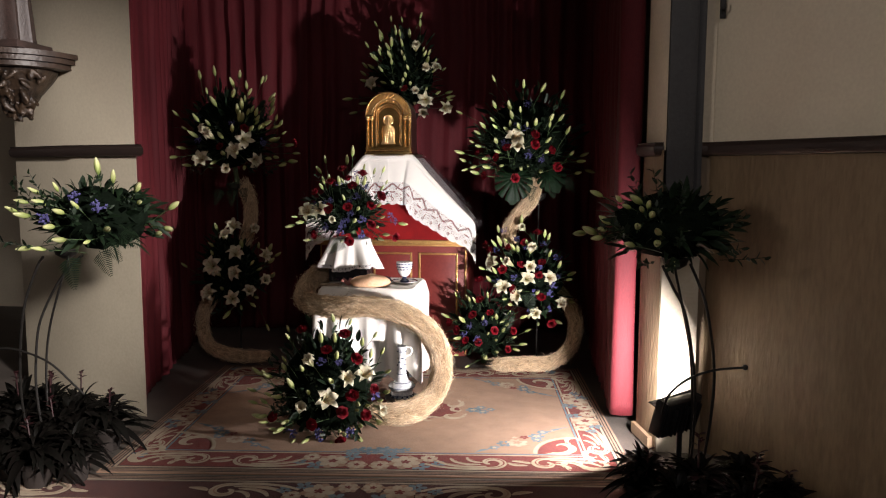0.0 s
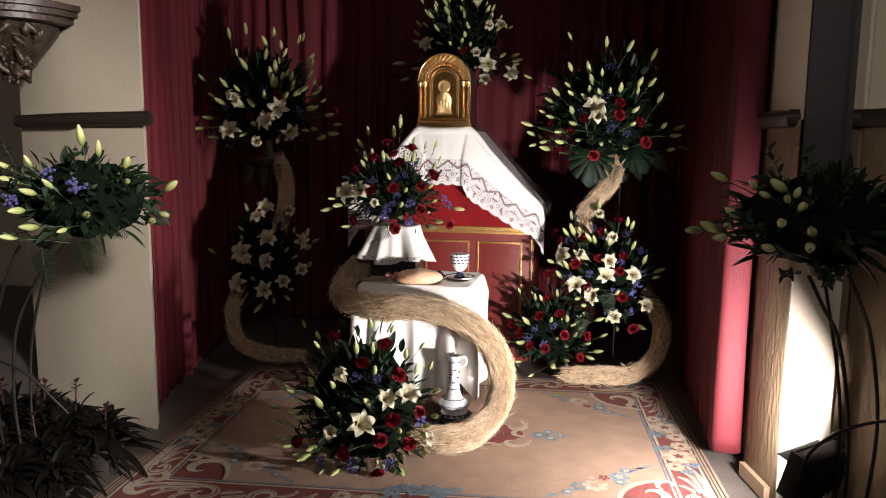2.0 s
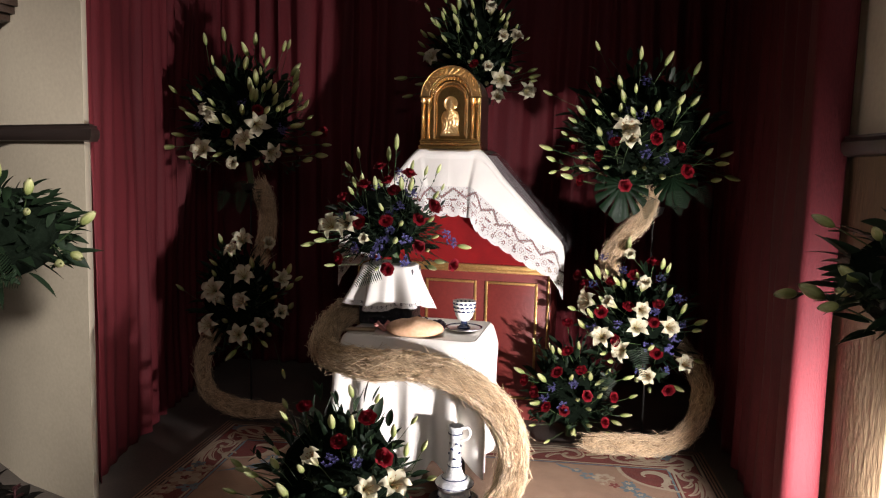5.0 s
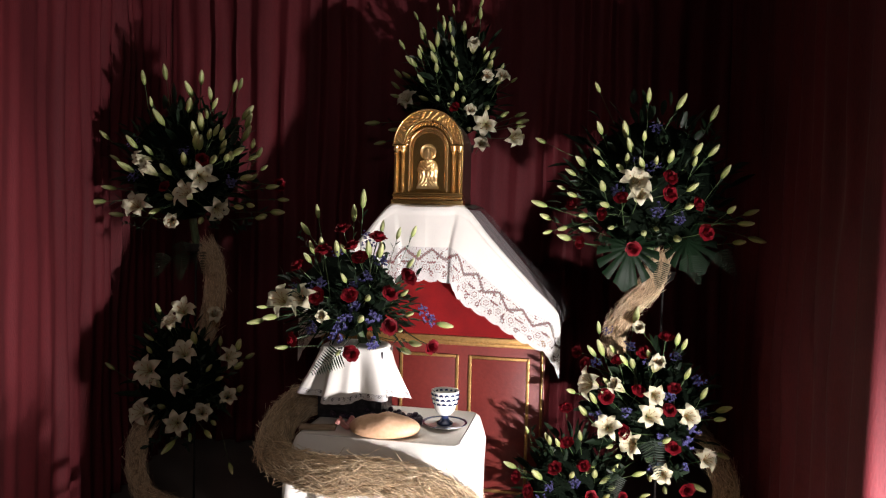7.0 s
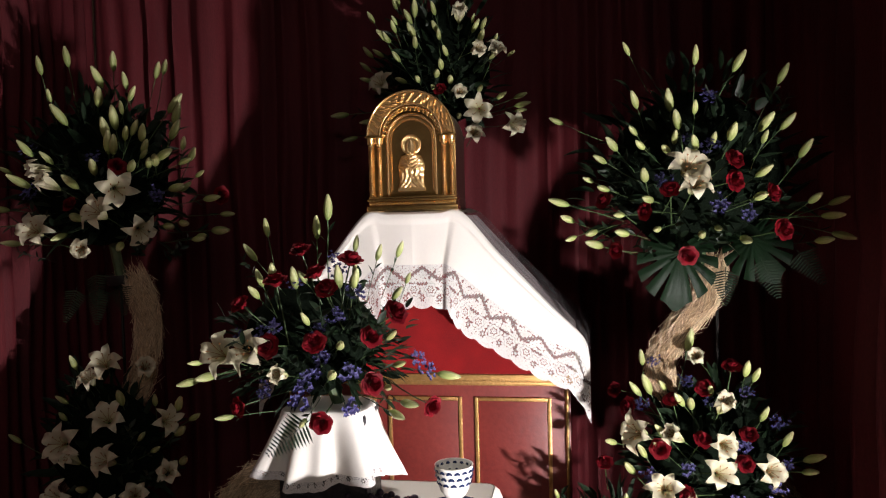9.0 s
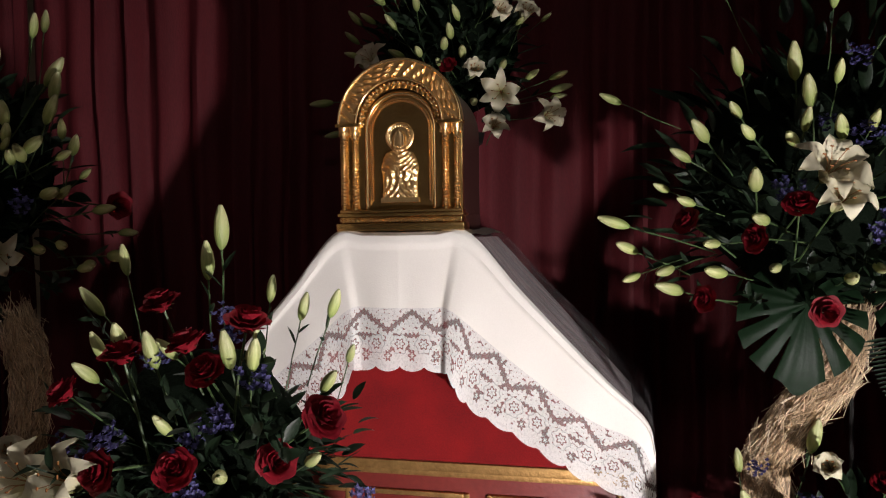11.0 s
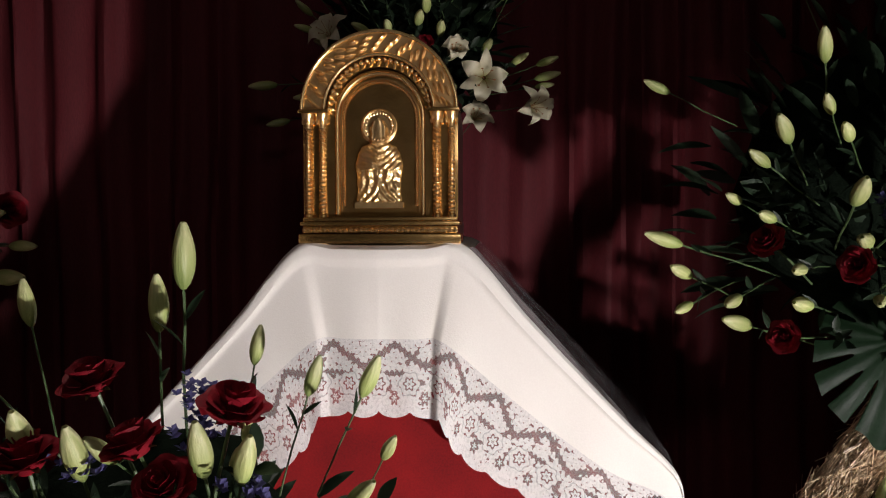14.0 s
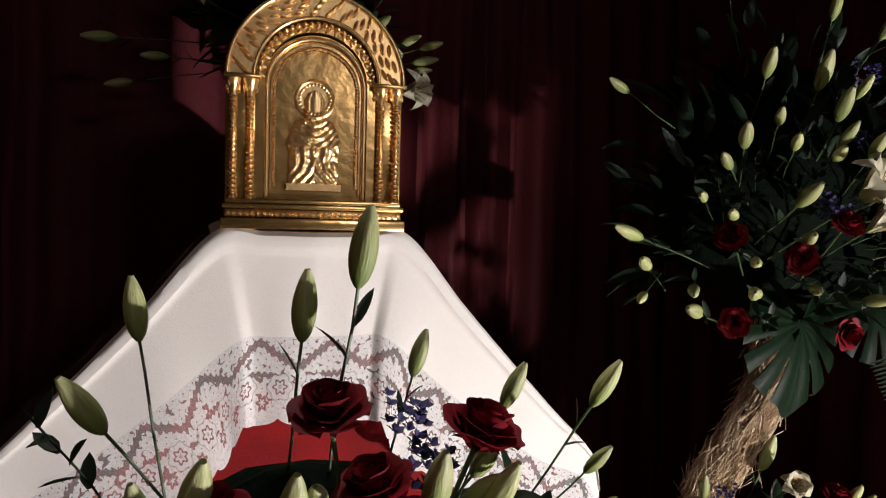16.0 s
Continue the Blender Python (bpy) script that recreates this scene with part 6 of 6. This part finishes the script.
# ---- small hook on the slanting wall ----
hook = thing("wall_hook", (1.63, 4.085, 2.30), "small dark iron hook high on the cream wall", "hook")
part("back_plate", Shape().box((-0.014, -0.012, -0.01), (0.014, 0.004, 0.13), 0.004), IRON, hook)
part("arm", Shape().tube(smooth_path([(0, -0.01, 0.03), (0, -0.035, 0.02), (0, -0.05, 0.03), (0, -0.052, 0.055)], 14), 0.005, 8), IRON, hook)

# ---- carpets ----
TILT_C = 5.5
carpet_m = pose(-0.22, 4.55, 0, 0, 0, TILT_C)


def flat(sh, outline, z):
    return sh.put([(x, y, z) for x, y in outline], [tuple(range(len(outline)))])


def ribbon(sh, pts, width, z, rise=0.0):
    p = [Vector((*q, 0)) for q in pts]
    vs, fs = [], []
    for i, q in enumerate(p):
        d = (p[min(i + 1, len(p) - 1)] - p[max(i - 1, 0)]).normalized()
        s = Vector((-d.y, d.x, 0)) * (width(i / (len(p) - 1)) if callable(width) else width)
        h = z + rise * i / (len(p) - 1)
        vs += [(q.x + s.x, q.y + s.y, h), (q.x - s.x, q.y - s.y, h)]
    for i in range(len(p) - 1):
        fs.append((2 * i, 2 * i + 1, 2 * i + 3, 2 * i + 2))
    return sh.put(vs, fs)


def scroll(sh, x, y, turn, size, hand, z):
    """An acanthus scroll: a spiral with leaf strokes thrown off its back."""
    pts = []
    for i in range(26):
        t = i / 25
        a = turn + hand * (0.4 + 4.6 * t)
        r = size * (1 - 0.80 * t)
        pts.append((x + r * math.cos(a), y + r * math.sin(a)))
    ribbon(sh, pts, lambda t: size * (0.06 + 0.20 * math.sin(math.pi * min(1, t * 1.15)) * (1 - 0.3 * t)), z, 0.0007)
    for k in range(4):
        q = pts[1 + 3 * k]
        a = turn + hand * (0.4 + 4.6 * (1 + 3 * k) / 25) - hand * 0.5
        ribbon(sh, [(q[0] + size * s * 0.55 * math.cos(a - hand * 0.7 * s), q[1] + size * s * 0.55 * math.sin(a - hand * 0.7 * s)) for s in (0, 0.35, 0.7, 1.0)], lambda t: size * 0.13 * (1 - t) + 0.001, z + 0.0008 + 0.00012 * k)


def rosette(sh, x, y, r, n, z, seed=0):
    for k in range(n):
        a = 2 * math.pi * k / n + seed
        ribbon(sh, [(x + r * s * math.cos(a + 0.15 * s), y + r * s * math.sin(a + 0.15 * s)) for s in (0.15, 0.4, 0.7, 0.9, 1.0)], lambda t: r * 0.30 * math.sin(math.pi * min(1, 0.12 + 0.86 * t)) , z)


def carpet(name, m, w, d, field, border, label, seed):
    ob = thing(name, (0, 0, 0), label, "carpet", "carpets")
    ob.matrix_basis = m
    rnd = random.Random(seed)
    part("ground", Shape().box((-w, -d, 0.0), (w, d, 0.008), 0.003), CARPET_FIELD, ob)
    e = border
    ex = 0.205 if field else border
    red, cream, teal, gold, dark = Shape(), Shape(), Shape(), Shape(), Shape()
    z1, z2, z3, z4 = 0.0092, 0.0104, 0.0116, 0.0128
    flat(red, [(-w + 0.075, -d + 0.075), (w - 0.075, -d + 0.075), (w - 0.075, d - 0.075), (-w + 0.075, d - 0.075)], z1 - 0.0006)
    for o, wd, sh in ((0.018, 0.004, dark), (0.036, 0.003, dark), (0.052, 0.004, dark), (0.064, 0.005, cream), (0.074, 0.003, dark), (e + 0.006, 0.006, cream), (e + 0.026, 0.006, teal)):
        p_ = o - e + ex if o > e else o
        box_ = [(-w + p_, -d + o), (w - p_, -d + o), (w - p_, d - o), (-w + p_, d - o)]
        for i in range(4):
            ribbon(sh, [box_[i], box_[(i + 1) % 4]], wd, z2)
    part("border_band", red, CARPET_RED if field else CARPET_MAROON, ob, "brick red border band" if field else "dark maroon ground")
    red = Shape()
    if field:
        fx, fy, c = w - ex - 0.035, d - e - 0.035, 0.23
        out = []
        for cx, cy, a0 in ((fx, -fy, 180), (fx, fy, 270), (-fx, fy, 0), (-fx, -fy, 90)):
            for i in range(9):
                a = radians(a0 - 90 + 90 * (8 - i) / 8)
                out.append((cx + c * math.cos(a), cy + c * math.sin(a)))
        part("field", flat(Shape(), out, z1 + 0.0005), CARPET_FIELD, ob, "plain sand field")
        for cx, cy, a0 in ((fx, -fy, 90), (fx, fy, 180), (-fx, fy, 270), (-fx, -fy, 0)):
            ribbon(cream, [(cx + (c + 0.015) * math.cos(radians(a0 + 9 * i)), cy + (c + 0.015) * math.sin(radians(a0 + 9 * i))) for i in range(11)], 0.010, z3)
            ribbon(red, [(cx + (c - 0.035) * math.cos(radians(a0 + 9 * i)), cy + (c - 0.035) * math.sin(radians(a0 + 9 * i))) for i in range(11)], 0.025, z2)
            sx, sy = (-1 if cx > 0 else 1), (1 if cy < 0 else -1)
            scroll(cream, cx + sx * 0.10, cy + sy * 0.10, rnd.uniform(0, 6), 0.10, 1, z3)
            scroll(cream, cx + sx * 0.0, cy + sy * 0.20, rnd.uniform(0, 6), 0.06, -1, z3)
            for k, (q, off, r) in enumerate(((-0.20, 0.0, 0.03), (-0.12, 0.015, 0.045), (-0.05, -0.02, 0.06), (0.03, 0.02, 0.065), (0.10, -0.01, 0.05), (0.17, 0.02, 0.035), (-0.02, 0.05, 0.035), (0.07, -0.055, 0.035), (0.23, 0.0, 0.02))):
                x, y = cx + sx * (0.30 - 0.80 * q + 0.5 * off), cy + sy * (0.205 + 0.62 * q + 0.8 * off)
                rosette((teal, teal, cream, gold, teal, teal, gold, teal, gold)[k], x, y, r, 5 + k % 3, z2 + 0.0001 * k, k)
                rosette((cream, gold, gold, red, cream, cream, cream, cream, cream)[k], x, y, r * 0.45, 5, z3 + 0.0001 * k, k + 0.4)
            for q in (-0.24, -0.16, 0.2, 0.27):
                x, y = cx + sx * (0.30 - 0.80 * q), cy + sy * (0.205 + 0.62 * q)
                ribbon(teal, [(x, y), (x + 0.035 * sx, y - 0.012 * sy), (x + 0.075 * sx * (1 if q < 0 else -1), y - 0.05 * sy * (1 if q < 0 else -1))], lambda t: 0.012 * math.sin(math.pi * min(1, 0.1 + 0.85 * t)), z2 + 0.0009)
    mid, mid_x = (0.075 + e) / 2, (0.075 + ex) / 2
    layer = [0.0]

    def lift(z):
        layer[0] = (layer[0] + 0.00007) % 0.0011
        return z + layer[0]

    for side in range(4):
        half = (w if side % 2 == 0 else d) - e

        def spot(q, off):
            off *= 1 if side % 2 == 0 else mid_x / mid
            return ((q, -d + mid + off), (w - mid_x - off, q), (-q, d - mid - off), (-w + mid_x + off, -q))[side]

        def acanthus(q0, hand, flip, k=1.0):
            spiral = [(0.075 + 0.078 * (1 - 0.045 * i) * math.cos(-1.75 + 0.36 * i), 0.004 + 0.072 * (1 - 0.045 * i) * math.sin(-1.75 + 0.36 * i)) for i in range(18)]
            for path_, wd in (([(-0.27, -0.02), (-0.20, -0.055), (-0.10, -0.075), (0.0, -0.078)] + spiral, 0.016), ([(-0.22, 0.03), (-0.16, -0.02), (-0.08, -0.045), (0.0, -0.05), (0.05, -0.045)], 0.013), ([(-0.14, 0.055), (-0.11, 0.012), (-0.05, -0.018), (0.02, -0.022)], 0.012), ([(-0.05, 0.07), (-0.04, 0.04), (-0.01, 0.012), (0.03, 0.004)], 0.011), ([(0.16, 0.0), (0.20, -0.02), (0.26, -0.03)], 0.014)):
                pts = [(v_.x, v_.y) for v_ in smooth_path([(x, y, 0) for x, y in path_], 40)]
                pts = [spot(q0 + hand * k * x, flip * k * y) for x, y in pts]
                ribbon(cream, pts, lambda t: k * wd * (0.25 + 0.95 * math.sin(math.pi * min(1, 0.10 + 0.85 * t))), lift(z2))
                ribbon(red if field else gold, [(x + 0.004, y + 0.003) for x, y in pts[6:34]], lambda t: k * wd * 0.22 * math.sin(math.pi * t) + 0.0004, lift(z3 + 0.0008))

        for hand in (-1, 1):
            acanthus(hand * 0.56, hand, 1)
            if half > 0.95:
                acanthus(hand * (half - 0.10), -hand, -1, 0.95)
            for q, off, r in ((0.19, -0.005, 0.080), (0.31, 0.045, 0.045), (0.06, -0.05, 0.052)):
                x, y = spot(hand * q, off)
                rosette(gold, x, y, r * 1.15, 6, lift(z2), q)
                rosette(cream, x, y, r, 6, lift(z3), q + 0.5)
                rosette(red, x, y, r * 0.35, 5, lift(z4), q)
            for q, off, r in ((0.10, 0.065, 0.055), (0.27, -0.06, 0.05), (0.36, -0.02, 0.04)):
                x, y = spot(hand * q, off)
                rosette(teal, x, y, r, 5, lift(z2), q * 9)
    for cx, cy, a0 in ((w - mid, -d + mid, 2.4), (w - mid, d - mid, 3.9), (-w + mid, d - mid, 5.5), (-w + mid, -d + mid, 0.8)):
        scroll(cream, cx, cy, a0, 0.10, 1, z3)
        scroll(cream, cx + 0.11 * math.cos(a0 + 0.8), cy + 0.11 * math.sin(a0 + 0.8), a0 + 2, 0.075, -1, z3 + 0.0004)
        scroll(cream, cx + 0.11 * math.cos(a0 - 0.8), cy + 0.11 * math.sin(a0 - 0.8), a0 - 2, 0.075, 1, z3 + 0.0006)
        rosette(teal, cx - 0.05, cy + 0.05, 0.05, 7, z2 + 0.0006, a0)
    if field:
        flat(red, [(0.44 * math.cos(0.1745 * k) * (1 + 0.06 * math.cos(0.698 * k)), 0.235 * math.sin(0.1745 * k)) for k in range(36)], z1 + 0.0009)
        for k in range(14):
            a = 2 * math.pi * k / 14
            scroll(cream, 0.46 * math.cos(a), 0.25 * math.sin(a), a + 1.0, 0.062 + 0.014 * (k % 2), (-1) ** k, z2 + 0.00006 * k)
        for sx in (-1, 1):
            for k, (q, off, r) in enumerate(((0.55, 0.0, 0.05), (0.60, 0.045, 0.035), (0.61, -0.035, 0.04), (0.66, 0.01, 0.03))):
                rosette(teal, sx * q, off, r, 6, z2 + 0.0002 * k, k)
                rosette(cream, sx * q, off, r * 0.4, 5, z3, k)
        rosette(teal, 0, 0, 0.13, 9, z2 + 0.0004)
        rosette(cream, 0, 0, 0.07, 7, z3)
        for k in range(9):
            rosette(teal, 0.03 + 0.036 * (k - 4), -d + e + 0.03 + 0.016 * (k % 3), 0.05 - 0.004 * abs(k - 4), 5, z4 + 0.0001 * k, k)
    for nm, sh, mt in (("cream_pattern", cream, CARPET_CREAM), ("blue_pattern", teal, CARPET_TEAL), ("tan_pattern", gold, CARPET_FIELD), ("red_pattern", red, CARPET_RED), ("dark_pattern", dark, CARPET)):
        tagged(part(nm, sh, mt, ob), kind="stuff")
    return ob


carpet("carpet", carpet_m, 1.36, 1.02, True, 0.27, "sand coloured carpet with a brick red scrolled border", 5)
carpet("carpet", carpet_m @ pose(0, -2.09, 0), 1.9, 1.04, False, 0.27, "dark carpet runner with cream scrolls before the altar", 6)
